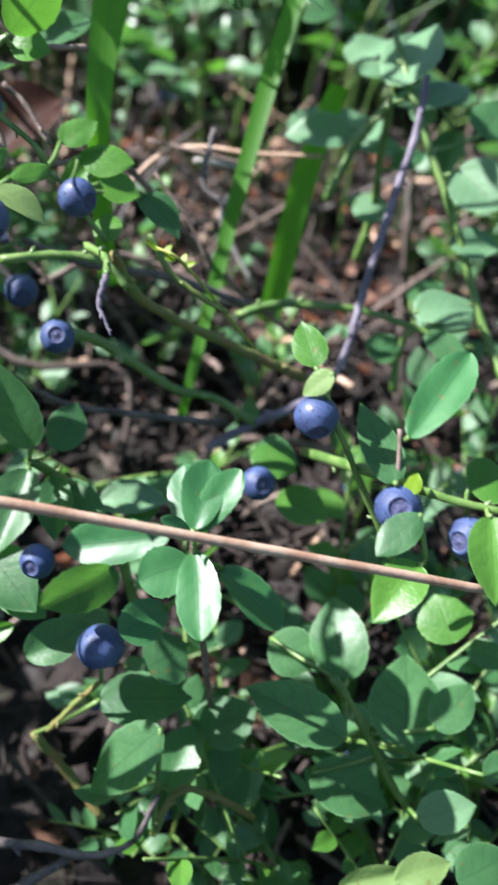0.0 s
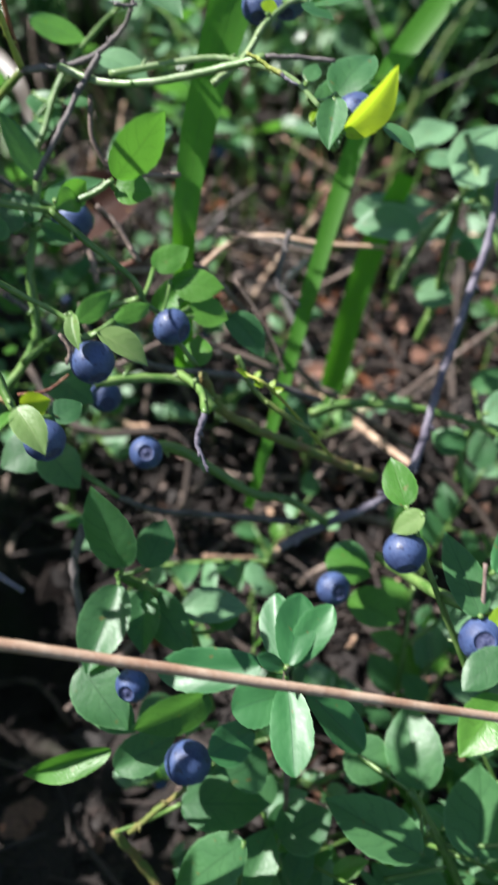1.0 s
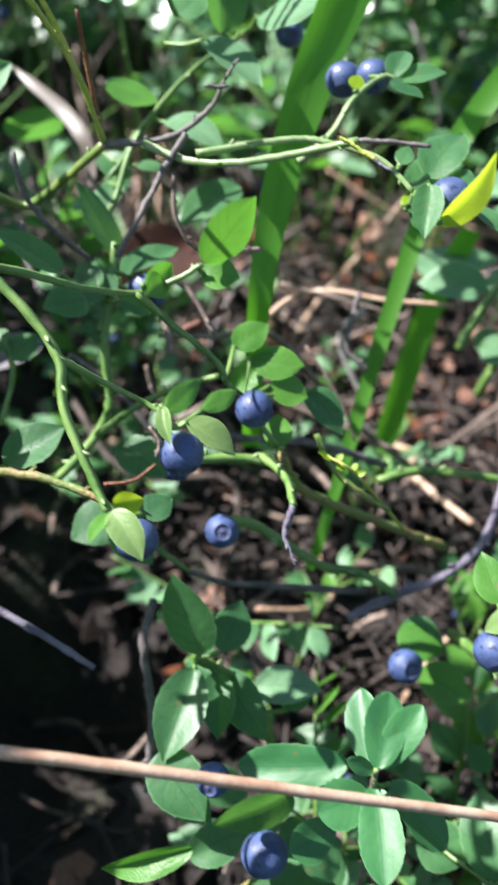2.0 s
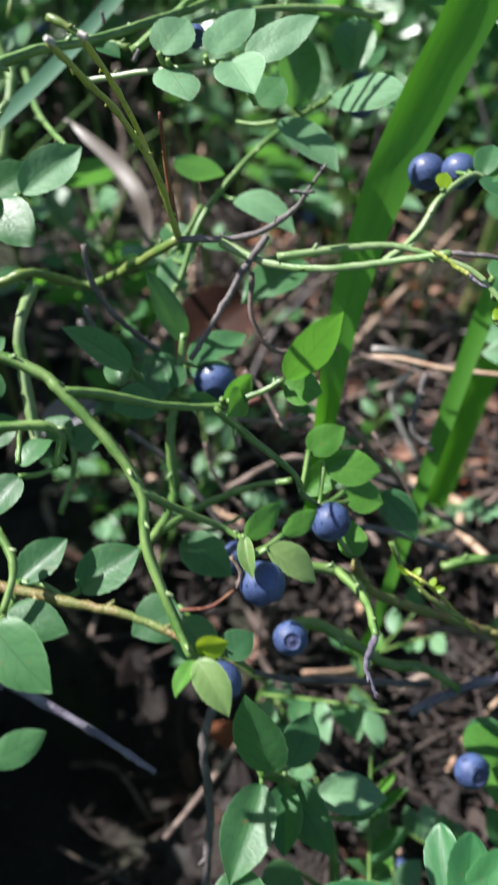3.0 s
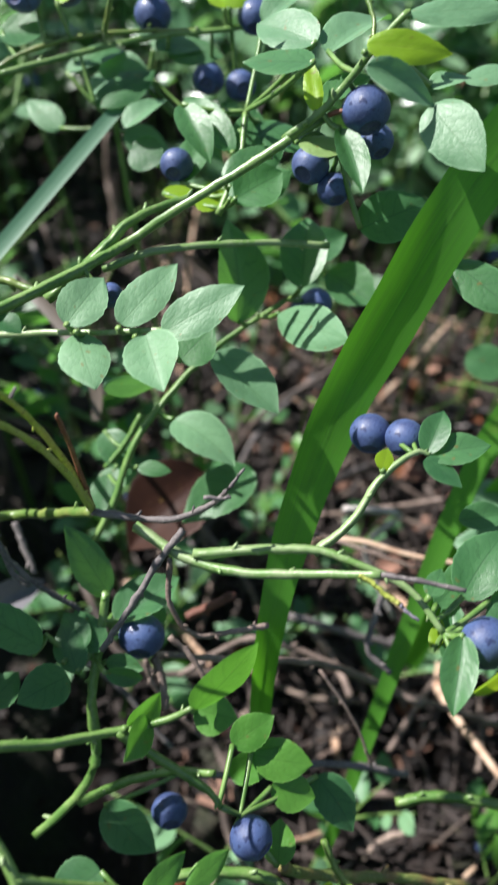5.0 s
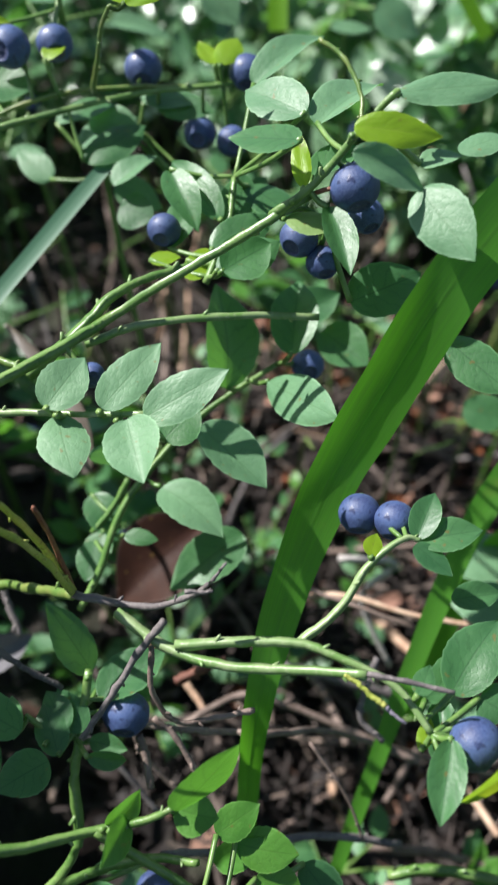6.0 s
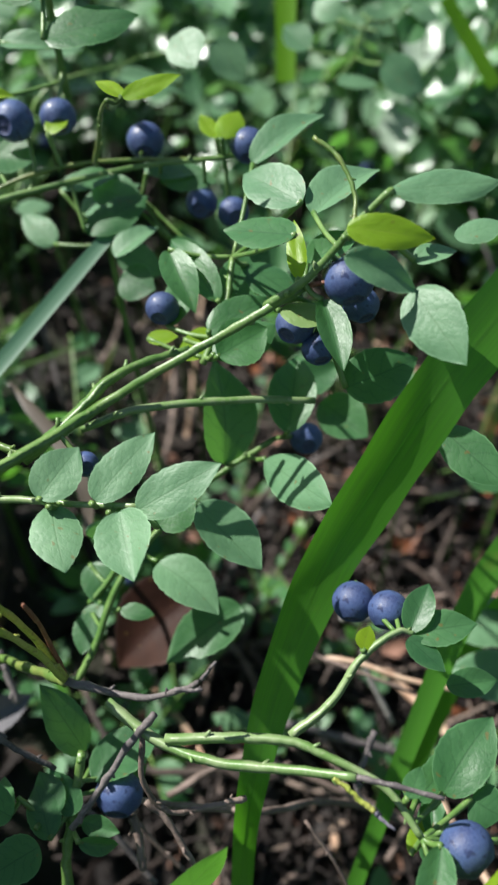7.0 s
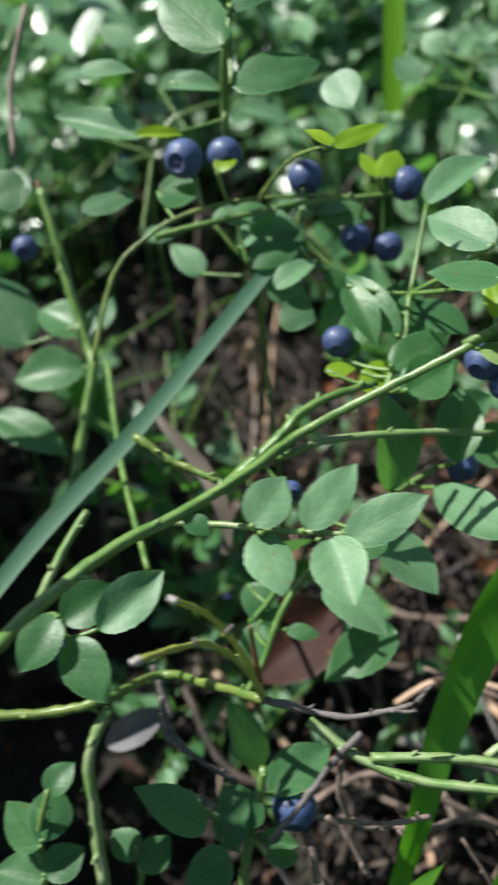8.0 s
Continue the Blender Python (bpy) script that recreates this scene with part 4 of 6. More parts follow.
stalk(s, (-68.4, 214.5, 181.5), (-63.7, 210, 181.4))
stalk(s, (-64.3, 206.8, 179.1), (-65.6, 208.4, 179.6))

s = thing("bilberry_shoot", "nodding bilberry shoot with yellow young leaves and a row of berries", "bilberry shoot")
stem(s, [(-105.8, 243.8, 214.7), (-103.2, 256.8, 227.8), (-97.3, 263, 233.4), (-88.8, 268, 237.2), (-74.7, 272.4, 239.3), (-54.6, 275.8, 239.3)], 0.52, 0.42, "moss")
stem(s, [(-94.9, 263.6, 233.9), (-80.3, 268.5, 236.3), (-64, 273.5, 238.5), (-49.8, 276.6, 239.1), (-44, 278.1, 239.6)], 0.6, 0.42, "green")
stem(s, [(-73.6, 272.6, 238.9), (-68.4, 262, 250.4), (-63.6, 249.7, 260.3), (-58.1, 236.3, 268.9)], 0.58, 0.29, "moss")
leaf(s, (-55.7, 237, 269.1), (-60.6, 240.5, 270.4), 3.1, 0, "young")
leaf(s, (-55.7, 237, 269.1), (-47.5, 241.9, 270.9), 3.4, 0, "young")
leaf(s, (-49.2, 277.8, 243.1), (-53.3, 283.7, 245.3), 3.8, 0, "young")
leaf(s, (-48, 277, 243.5), (-45.3, 284.5, 246.3), 5.7, 0, "young")
berry(s, (-89.9, 274.2, 246.7), 8.4, (-0.25, -0.95, 0.19))
berry(s, (-81.8, 278.1, 246.1), 7.5, (0.35, -0.92, -0.19))
berry(s, (-64.7, 280.7, 240.4), 7.9, (0.14, -0.93, -0.34))
berry(s, (-42.9, 279.6, 240.8), 7.5, (0.13, -0.88, -0.46))
berry(s, (-45.5, 273.4, 228.9), 6.6, (0.36, -0.93, 0.10))
berry(s, (-52.9, 277.3, 228.5), 7.0, (-0.04, -1.00, -0.02))
berry(s, (-53.2, 237.1, 230.1), 6.2, (-0.05, -0.98, -0.17))
leaf(s, (-100.9, 281.3, 247.4), (-122.1, 286.4, 249.3), 8.0, 0, "pale_sheen", SUNWARD)
leaf(s, (-101.3, 278.8, 249.2), (-90.8, 279.6, 249.5), 3.2, 0, "young")
leaf(s, (-82.3, 271.9, 245.6), (-79, 276, 247.2), 4.7, 0, "young")
leaf(s, (-77.3, 265.6, 266.4), (-61.5, 273.2, 269.2), 10.1, 0, "leaf")
stem(s, [(-78.8, 275.8, 277), (-82.8, 287.2, 260.9), (-84.8, 294.2, 240)], 0.59, 0.73, "green")
leaf(s, (-79.5, 270.3, 271.6), (-94.7, 284.2, 277), 11.6, 0, "leaf")
leaf(s, (-79.2, 275.7, 275.5), (-67.3, 283.3, 278.4), 7.4, 0, "leaf")
leaf(s, (-95.2, 288.2, 256.8), (-83.5, 288.4, 256.8), 5.6, 0, "pale_sheen", SUNWARD)
leaf(s, (-114.7, 287, 259.3), (-102.7, 288.3, 259.8), 5.1, 0, "pale_sheen", SUNWARD)
leaf(s, (-61.4, 305.4, 253.3), (-56.4, 295.6, 249.7), 9.0, 0, "pale_sheen", SUNWARD)
leaf(s, (-62.1, 280, 233.4), (-49.5, 278.6, 232.9), 7.5, 0, "leaf")
leaf(s, (-74.9, 263.8, 228.2), (-64, 274.6, 232.2), 8.5, 0, "leaf")
leaf(s, (-96.6, 275.2, 238.1), (-87.1, 275.1, 238.1), 9.9, 0, "leaf")
stalk(s, (-55.7, 237, 269.1), (-58.1, 236.3, 268.9))
stalk(s, (-55.7, 237, 269.1), (-58.1, 236.3, 268.9))
stalk(s, (-49.2, 277.8, 243.1), (-48.4, 277, 239.2))
stalk(s, (-48, 277, 243.5), (-47.6, 277.2, 239.3))
stalk(s, (-89, 277.8, 246), (-85.3, 269.1, 237.7))
stalk(s, (-83, 281.2, 246.7), (-83.8, 290.7, 250.5))
stalk(s, (-65.2, 284, 241.6), (-64.7, 274.1, 239.3))
stalk(s, (-43.4, 282.5, 242.4), (-44, 278.1, 239.6))
stalk(s, (-46.6, 276.2, 228.6), (-47.6, 277.2, 239.3))
stalk(s, (-52.8, 280.4, 228.6), (-51.6, 276.2, 239))
stalk(s, (-100.9, 281.3, 247.4), (-84, 291.6, 247.8))
stalk(s, (-82.3, 271.9, 245.6), (-80, 270.7, 238.5))
stalk(s, (-77.3, 265.6, 266.4), (-79.3, 277.2, 275))
stalk(s, (-79.5, 270.3, 271.6), (-79.3, 277.2, 275))
stalk(s, (-79.2, 275.7, 275.5), (-78.8, 275.8, 277))
stalk(s, (-95.2, 288.2, 256.8), (-83.3, 289, 255.7))
stalk(s, (-62.1, 280, 233.4), (-60.4, 274.3, 238.7))
stalk(s, (-74.9, 263.8, 228.2), (-78.3, 269.1, 236.6))
stalk(s, (-96.6, 275.2, 238.1), (-90.9, 266.7, 236.2))

s = thing("bilberry_shoot", "bilberry shoot with leaves toned pale as sunlit behind the berries", "bilberry shoot")
stem(s, [(-68.9, 284.3, 18), (-68.9, 279.9, 116.2), (-74.9, 277.4, 217), (-66.8, 279.1, 228.2)], 0.7, 0.4, "green")
leaf(s, (-80, 277.4, 224.4), (-68.2, 286.4, 228.7), 8.4, 0, "pale_sheen", SUNWARD)
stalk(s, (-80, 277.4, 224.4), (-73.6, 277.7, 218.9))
leaf(s, (-72.8, 276.8, 215.9), (-62.3, 275.8, 210.9), 7.7, 0, "pale_sheen", SUNWARD)
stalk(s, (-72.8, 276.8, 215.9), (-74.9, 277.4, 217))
leaf(s, (-89, 280.1, 214.3), (-98.3, 286.2, 218.5), 6.6, 0, "pale_sheen", SUNWARD)
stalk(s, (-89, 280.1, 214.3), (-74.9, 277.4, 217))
leaf(s, (-65.4, 281, 233), (-56.9, 285.9, 233.8), 4.8, 0, "pale_sheen", SUNWARD)
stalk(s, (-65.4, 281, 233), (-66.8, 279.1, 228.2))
leaf(s, (-87, 285, 225.6), (-79.2, 290.2, 226.9), 5.6, 0, "pale_sheen", SUNWARD)
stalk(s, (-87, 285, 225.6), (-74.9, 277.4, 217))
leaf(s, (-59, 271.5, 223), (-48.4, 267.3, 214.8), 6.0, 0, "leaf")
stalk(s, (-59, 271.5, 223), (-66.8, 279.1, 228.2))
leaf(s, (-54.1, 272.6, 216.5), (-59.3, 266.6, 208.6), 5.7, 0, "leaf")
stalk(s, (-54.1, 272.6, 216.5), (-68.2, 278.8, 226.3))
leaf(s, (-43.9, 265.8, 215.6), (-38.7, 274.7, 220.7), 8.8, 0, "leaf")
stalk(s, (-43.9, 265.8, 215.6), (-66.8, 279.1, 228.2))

# pale tone and tilt of these leaves stand for sun glints
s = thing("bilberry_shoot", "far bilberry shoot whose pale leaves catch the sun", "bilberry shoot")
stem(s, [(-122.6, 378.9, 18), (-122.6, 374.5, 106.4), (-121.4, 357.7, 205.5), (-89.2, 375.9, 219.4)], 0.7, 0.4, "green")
leaf(s, (-156.8, 385.7, 217.9), (-141.7, 391.9, 218.5), 7.7, 0, "pale_sheen", SUNWARD)
leaf(s, (-122.5, 377.7, 218), (-109.2, 383.7, 218.7), 9.4, 0, "pale_sheen", SUNWARD)
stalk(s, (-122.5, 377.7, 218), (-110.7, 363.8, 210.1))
leaf(s, (-67, 379.2, 223.7), (-57.4, 374.2, 214), 10.9, 0, "pale_sheen", SUNWARD)
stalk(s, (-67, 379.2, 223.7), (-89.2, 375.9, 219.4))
leaf(s, (-98.8, 377.2, 213.1), (-76.8, 379.4, 208.5), 9.0, 0, "pale_sheen", SUNWARD)
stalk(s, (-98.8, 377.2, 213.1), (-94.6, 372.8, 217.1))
leaf(s, (-147.8, 364.7, 209.5), (-134.6, 370, 209.5), 11.3, 0, "pale_sheen", SUNWARD)
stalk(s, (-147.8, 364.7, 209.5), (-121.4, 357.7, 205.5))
leaf(s, (-138.4, 405.5, 220.1), (-151.8, 411.5, 225.8), 9.2, 0, "pale_sheen", SUNWARD)
leaf(s, (-118.4, 327.1, 194.9), (-108.5, 331, 194.1), 6.2, 0, "pale_sheen", SUNWARD)
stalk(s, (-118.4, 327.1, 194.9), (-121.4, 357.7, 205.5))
leaf(s, (-131.3, 349.9, 205.8), (-124.3, 349.2, 201), 6.4, 0, "pale_sheen", SUNWARD)
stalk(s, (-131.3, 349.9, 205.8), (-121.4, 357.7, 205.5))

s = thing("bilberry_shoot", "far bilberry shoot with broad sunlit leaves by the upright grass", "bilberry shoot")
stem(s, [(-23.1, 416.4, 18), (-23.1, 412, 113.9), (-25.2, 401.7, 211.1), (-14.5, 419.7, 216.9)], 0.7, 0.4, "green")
leaf(s, (-16.6, 381.7, 217.1), (-2.5, 380.4, 210.3), 14.3, 0, "pale_sheen", SUNWARD)
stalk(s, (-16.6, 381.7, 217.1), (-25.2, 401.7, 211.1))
leaf(s, (-30.1, 386.2, 209.8), (-16.8, 389.7, 208), 6.7, 0, "pale_sheen", SUNWARD)
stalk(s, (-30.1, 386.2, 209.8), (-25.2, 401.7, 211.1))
leaf(s, (-24.1, 422.9, 217), (-10.7, 422.7, 211.5), 10.5, 0, "pale_sheen", SUNWARD)
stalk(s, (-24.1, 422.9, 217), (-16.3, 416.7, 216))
leaf(s, (-8.7, 427.3, 218.6), (2.6, 428.2, 214.7), 8.4, 0, "pale_sheen", SUNWARD)
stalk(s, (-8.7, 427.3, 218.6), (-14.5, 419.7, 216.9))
leaf(s, (-40.1, 402, 213.1), (-48.9, 408.2, 218.1), 9.3, 0, "pale_sheen", SUNWARD)
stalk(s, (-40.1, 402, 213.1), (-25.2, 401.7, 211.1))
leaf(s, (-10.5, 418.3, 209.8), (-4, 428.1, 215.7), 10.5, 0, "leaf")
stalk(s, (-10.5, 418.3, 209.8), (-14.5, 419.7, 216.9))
leaf(s, (-31.9, 420.4, 215.9), (-40.1, 426.7, 220.8), 9.2, 0, "pale_sheen", SUNWARD)
stalk(s, (-31.9, 420.4, 215.9), (-18.1, 413.7, 215))

s = thing("bilberry_shoot", "bilberry shoot with dark stem and rounded blue-green leaves", "bilberry shoot")
stem(s, [(-137.9, 306, 220), (-133.1, 298.3, 212.2), (-127.2, 287.8, 201.3), (-121.1, 278.1, 191.3), (-118.4, 272.5, 188.5), (-118.6, 261.4, 180.6), (-119.5, 244.4, 166.8)], 0.84, 1.04, "green")
stem(s, [(-137.9, 305.8, 219.7), (-138.8, 307.3, 221.4)], 0.72, 0.60, "red")
leaf(s, (-138, 276.8, 190.4), (-155.9, 294.7, 200.5), 16.7, 0, "leaf")
leaf(s, (-122.1, 279.9, 193.3), (-137.2, 287.3, 196), 11.0, 0, "leaf")
leaf(s, (-121.6, 273.7, 186.9), (-140.4, 269.5, 185.3), 13.0, 0, "leaf")
leaf(s, (-142.8, 260.1, 180.1), (-120.9, 252.2, 177.1), 10.0, 0, "leaf")
leaf(s, (-114.3, 273.6, 233.5), (-102.1, 278.5, 235.3), 7.6, 0, "leaf")
leaf(s, (-127.4, 275.7, 238.2), (-135.9, 270.6, 236.3), 10.2, 0, "leaf")
leaf(s, (-122, 279, 192.4), (-118.2, 292.8, 197.5), 8.9, 0, "leaf")
berry(s, (-134.9, 283.6, 216), 6.5, (0.16, -0.98, 0.13))
leaf(s, (-88.6, 183.7, 205.8), (-79.3, 194.6, 209.9), 8.2, 0, "pale_sheen")
leaf(s, (-96.2, 185.8, 203.7), (-88.1, 192.9, 206.4), 8.1, 0, "leaf")
leaf(s, (-95.1, 183, 209.3), (-100, 173.9, 205.9), 7.6, 0, "leaf")
leaf(s, (-92.8, 180.5, 206.3), (-84, 171.8, 203), 8.2, 0, "leaf")
berry(s, (-96.5, 182.6, 200.5), 4.8, (0.54, -0.79, 0.28))
stem(s, [(-103.1, 182.1, 204.2), (-96.9, 184.8, 206.7), (-93.9, 182.2, 204.4), (-88.6, 183.7, 205.8)], 0.47, 0.31, "green")
stalk(s, (-138, 276.8, 190.4), (-123.4, 281.7, 195.1))
stalk(s, (-121.6, 273.7, 186.9), (-119.1, 273.9, 189.2))
stalk(s, (-135.4, 286.4, 215.6), (-131.6, 295.7, 209.4))
stalk(s, (-96.2, 185.8, 203.7), (-96.1, 184.1, 206.1))
stalk(s, (-95.1, 183, 209.3), (-96.1, 184.1, 206.1))
stalk(s, (-92.8, 180.5, 206.3), (-93.3, 182.3, 204.5))
stalk(s, (-97.7, 184.3, 199.9), (-94.7, 182.8, 204.9))

s = thing("fallen_leaf", "large dark red fallen leaf behind the shoots", "fallen leaf")
leaf(s, (-51.6, 235.4, 146.5), (-69.2, 216.7, 139.5), 20.9, 0, "maroon")

s = thing("fallen_leaf", "ashen grey fallen leaf lying in the shaded litter", "fallen leaf")
leaf(s, (-103.0, 200.0, 128.0), (-90.0, 211.0, 131.0), 8.0, 0, "ashen", (0.1, -0.5, 0.86))

s = thing("bilberry_shoot", "upright bilberry shoot with small folded leaves and one berry", "bilberry shoot")
stem(s, [(-59, 174.4, 182.6), (-60, 167.9, 174.1), (-61.1, 162.1, 166.3), (-60, 155.5, 157.5), (-63.5, 150.7, 151), (-71, 145.5, 144.3)], 0.67, 0.70, "green")
leaf(s, (-66.9, 161.8, 184.0), (-78.3, 163.6, 192.2), 7.2, 0, "leaf", (0.56, -0.15, 0.81))
leaf(s, (-59.2, 175.9, 179.8), (-66.3, 180.9, 192.4), 7.5, 0, "leaf", (0.79, -0.27, 0.55))
leaf(s, (-58.9, 166.6, 176.1), (-64.4, 172.0, 179.9), 5.3, 0, "leaf", (0.13, -0.48, 0.87))
leaf(s, (-62.1, 161.8, 176.3), (-66.3, 169.2, 179.7), 5.7, 0, "leaf", (0.09, -0.37, 0.92))
leaf(s, (-57.6, 172.7, 176.0), (-47.9, 183.3, 176.4), 9.4, 0, "leaf", (-0.15, 0.1, 0.97))
leaf(s, (-58.5, 166.8, 172.3), (-51.7, 165.9, 172), 3.8, 0, "leaf")
berry(s, (-53.2, 172.2, 172.8), 8.4, (0.09, -0.99, -0.13))
stem(s, [(-68.4, 166.5, 180), (-63.9, 165.4, 176.4), (-60.4, 166, 174.5)], 0.33, 0.33, "green")
stem(s, [(-61.8, 148.3, 154.6), (-53.3, 150.1, 161.1), (-44, 150.8, 166.3), (-37, 149.5, 169.8)], 0.59, 0.47, "green")
leaf(s, (-62.4, 159.4, 179.6), (-68.4, 152.4, 182.4), 7.2, 0, "leaf", (0.63, -0.12, 0.77))
leaf(s, (-61.6, 165.7, 177.5), (-66.3, 171.5, 179.6), 5.3, 0, "leaf")
leaf(s, (-69.8, 163, 178.7), (-71.8, 169.3, 181.1), 4.9, 0, "leaf")
leaf(s, (-56.7, 161.3, 178.3), (-50.6, 163.0, 173.7), 3.3, 0, "leaf", (0.59, -0.58, 0.57))
leaf(s, (-50.6, 177.8, 168.1), (-59.6, 180.8, 169.2), 8.3, 0, "leaf")
stalk(s, (-58.7, 172.4, 183.4), (-59, 174.4, 182.6))
stalk(s, (-62.1, 161.8, 176.3), (-59.7, 169.6, 176.2))
stalk(s, (-59.4, 176, 173), (-59.6, 170.4, 177.3))
stalk(s, (-58.5, 166.8, 172.3), (-60.2, 166.5, 172.2))
stalk(s, (-53.6, 175.9, 173.3), (-59.5, 171.2, 178.3))
stalk(s, (-64.4, 162.8, 177.8), (-64.4, 165.6, 176.8))
stalk(s, (-61.6, 165.7, 177.5), (-62.6, 165.6, 175.7))
stalk(s, (-69.8, 163, 178.7), (-67.9, 166.4, 179.6))
stalk(s, (-56.7, 161.3, 178.3), (-60.4, 166, 174.5))
stalk(s, (-50.6, 177.8, 168.1), (-59.7, 169.6, 176.2))

s = thing("bilberry_shoot", "low bilberry shoot with broad sunlit leaves near the straw stalk", "bilberry shoot")
stem(s, [(-39.9, 111.3, 134.4), (-33.3, 113.7, 124.6), (-27.1, 113, 111.6), (-23.7, 106.7, 93.1)], 0.67, 0.67, "green")
leaf(s, (-38.0, 108.8, 139.9), (-42.7, 114.2, 155.3), 9.0, 0, "leaf", (-0.09, -0.95, 0.3))
leaf(s, (-34.8, 111.6, 136.5), (-31.1, 120.0, 140.6), 7.2, 0, "leaf", (0.29, -0.52, 0.81))
leaf(s, (-39.5, 109.3, 133.8), (-44.0, 94.0, 128.2), 9.1, 0, "leaf", (0.05, -0.27, 0.96))
leaf(s, (-35.8, 111.8, 129.0), (-35.0, 100.5, 124.6), 6.7, 0, "leaf", (0.04, -0.27, 0.96))
leaf(s, (-29.2, 114.4, 119.8), (-15.6, 114.7, 119.9), 8.0, 0, "pale_sheen")
leaf(s, (-35.5, 114.2, 125.7), (-26, 102.5, 121.3), 7.9, 0, "leaf")
leaf(s, (-22.4, 111.5, 116.5), (-19.3, 118.9, 119.3), 6.7, 0, "leaf")
leaf(s, (-44.6, 94.7, 122.1), (-35.2, 87.6, 119.5), 7.3, 0, "leaf")
leaf(s, (-37.0, 78.4, 131.2), (-52.7, 75.5, 125.2), 4.7, 0, "fresh", (-0.09, -0.78, 0.62))
berry(s, (-34.4, 88.5, 134.2), 5.8, (-0.26, -0.87, 0.42))
berry(s, (-25.7, 83.9, 115.9), 8.4, (0.13, -0.83, -0.54))
leaf(s, (1, 132.2, 115.3), (10.5, 129.5, 114.3), 8.5, 0, "leaf")
leaf(s, (-21.4, 86.0, 135.6), (-34.1, 81.8, 129.2), 9.9, 0, "leaf", (0.24, -0.96, 0.15))
stem(s, [(-26.9, 84, 104.7), (-32.7, 82.5, 98.2), (-38.3, 80.8, 91.6)], 0.41, 0.52, "yellow")
stalk(s, (-38, 108.8, 139.9), (-39.9, 111.3, 134.4))
stalk(s, (-34.8, 111.6, 136.5), (-39.9, 111.3, 134.4))
stalk(s, (-39.5, 109.3, 133.8), (-39.9, 111.3, 134.4))
stalk(s, (-35.8, 111.8, 129), (-37.4, 112.2, 130.7))
stalk(s, (-29.2, 114.4, 119.8), (-31, 113.4, 119.7))
stalk(s, (-35.5, 114.2, 125.7), (-34.2, 113.4, 125.8))
stalk(s, (-22.4, 111.5, 116.5), (-27.9, 113.1, 113.2))
stalk(s, (-26.2, 87, 117.9), (-26.9, 84, 104.7))

s = thing("cowberry_shoot", "glossy dark green cowberry rosette with grooved leathery leaves", "cowberry shoot")
stem(s, [(-8.5, 86.5, 144.5), (-8.8, 86.2, 138.6), (-8.1, 82.5, 129.2), (-7.7, 87.5, 88.9)], 0.48, 0.71, "brown")
leaf(s, (-8.3, 86.6, 144.6), (-6.3, 97.7, 148.7), 6.7, 0, "cowberry")
leaf(s, (-7.8, 87.4, 143.4), (-1.2, 95.2, 149.0), 5.6, 0, "cowberry", (0.02, -0.5, 0.86))
leaf(s, (-12.5, 89.6, 139.7), (-30.5, 90.0, 136.4), 7.4, 0, "cowberry", (-0.17, -0.48, 0.86))
leaf(s, (-8.4, 86.4, 139.4), (-7.3, 72.3, 136.3), 6.9, 0, "cowberry", (-0.08, -0.22, 0.97))
leaf(s, (-4.7, 92.3, 127.3), (5.9, 85.2, 120.0), 10.1, 0, "cowberry", (0.59, 0.06, 0.8))
leaf(s, (-9, 85.3, 137.6), (-17.3, 82.7, 136.7), 8.0, 0, "cowberry")
leaf(s, (-13.8, 85.9, 124.6), (-21.2, 80.8, 124.9), 7.5, 0, "cowberry", (0.47, -0.65, 0.6))
leaf(s, (-9.0, 86.6, 144.0), (-13.1, 86.4, 147.5), 2.7, 0, "cowberry", (0.6, -0.42, 0.68))
leaf(s, (-9.2, 88.4, 141.6), (-10.6, 100.2, 145.2), 5.8, 0, "cowberry", (-0.3, -0.42, 0.86))
stalk(s, (-8, 89, 140.9), (-8.5, 86.5, 144.5))
stalk(s, (-12.5, 89.6, 139.7), (-8.5, 86.4, 143))
stalk(s, (-8.4, 86.4, 139.4), (-8.6, 86.4, 142.3))
stalk(s, (-4.7, 92.3, 127.3), (-8.7, 86.3, 140))
stalk(s, (-13.8, 85.9, 124.6), (-8.5, 84.8, 135.1))
stalk(s, (-9, 86.6, 144), (-8.5, 86.5, 144.5))
stalk(s, (-9.2, 88.4, 141.6), (-8.5, 86.4, 143))

s = thing("bilberry_shoot", "bilberry shoot with one berry and upright small leaves", "bilberry shoot")
stem(s, [(26.4, 98, 120.8), (19.3, 102.8, 136.8), (14.6, 103.9, 149.2), (12, 105.4, 156.4)], 0.49, 0.36, "green")
berry(s, (10.8, 103.9, 152), 7.3, (0.10, -0.97, -0.24))
leaf(s, (10.6, 108.0, 159.0), (8.6, 116.4, 161.7), 5.6, 0, "fresh", (-0.04, -0.42, 0.91))
leaf(s, (13.1, 105.8, 159.6), (8.4, 104.9, 155.7), 3.8, 0, "pale", (-0.05, -0.42, 0.91))
berry(s, (1.9, 124, 114), 7.2, (0.35, -0.73, 0.59))
leaf(s, (0.5, 130.8, 116.5), (10.1, 126.9, 115.1), 8.3, 0, "fresh")
leaf(s, (6, 128, 105.3), (17.1, 123, 103.4), 9.3, 0, "fresh")
stalk(s, (10.5, 107, 152.8), (13, 104.9, 153.7))
stalk(s, (10.6, 108, 159), (12, 105.4, 156.4))
stalk(s, (13.1, 105.8, 159.6), (12.3, 105.2, 155.5))

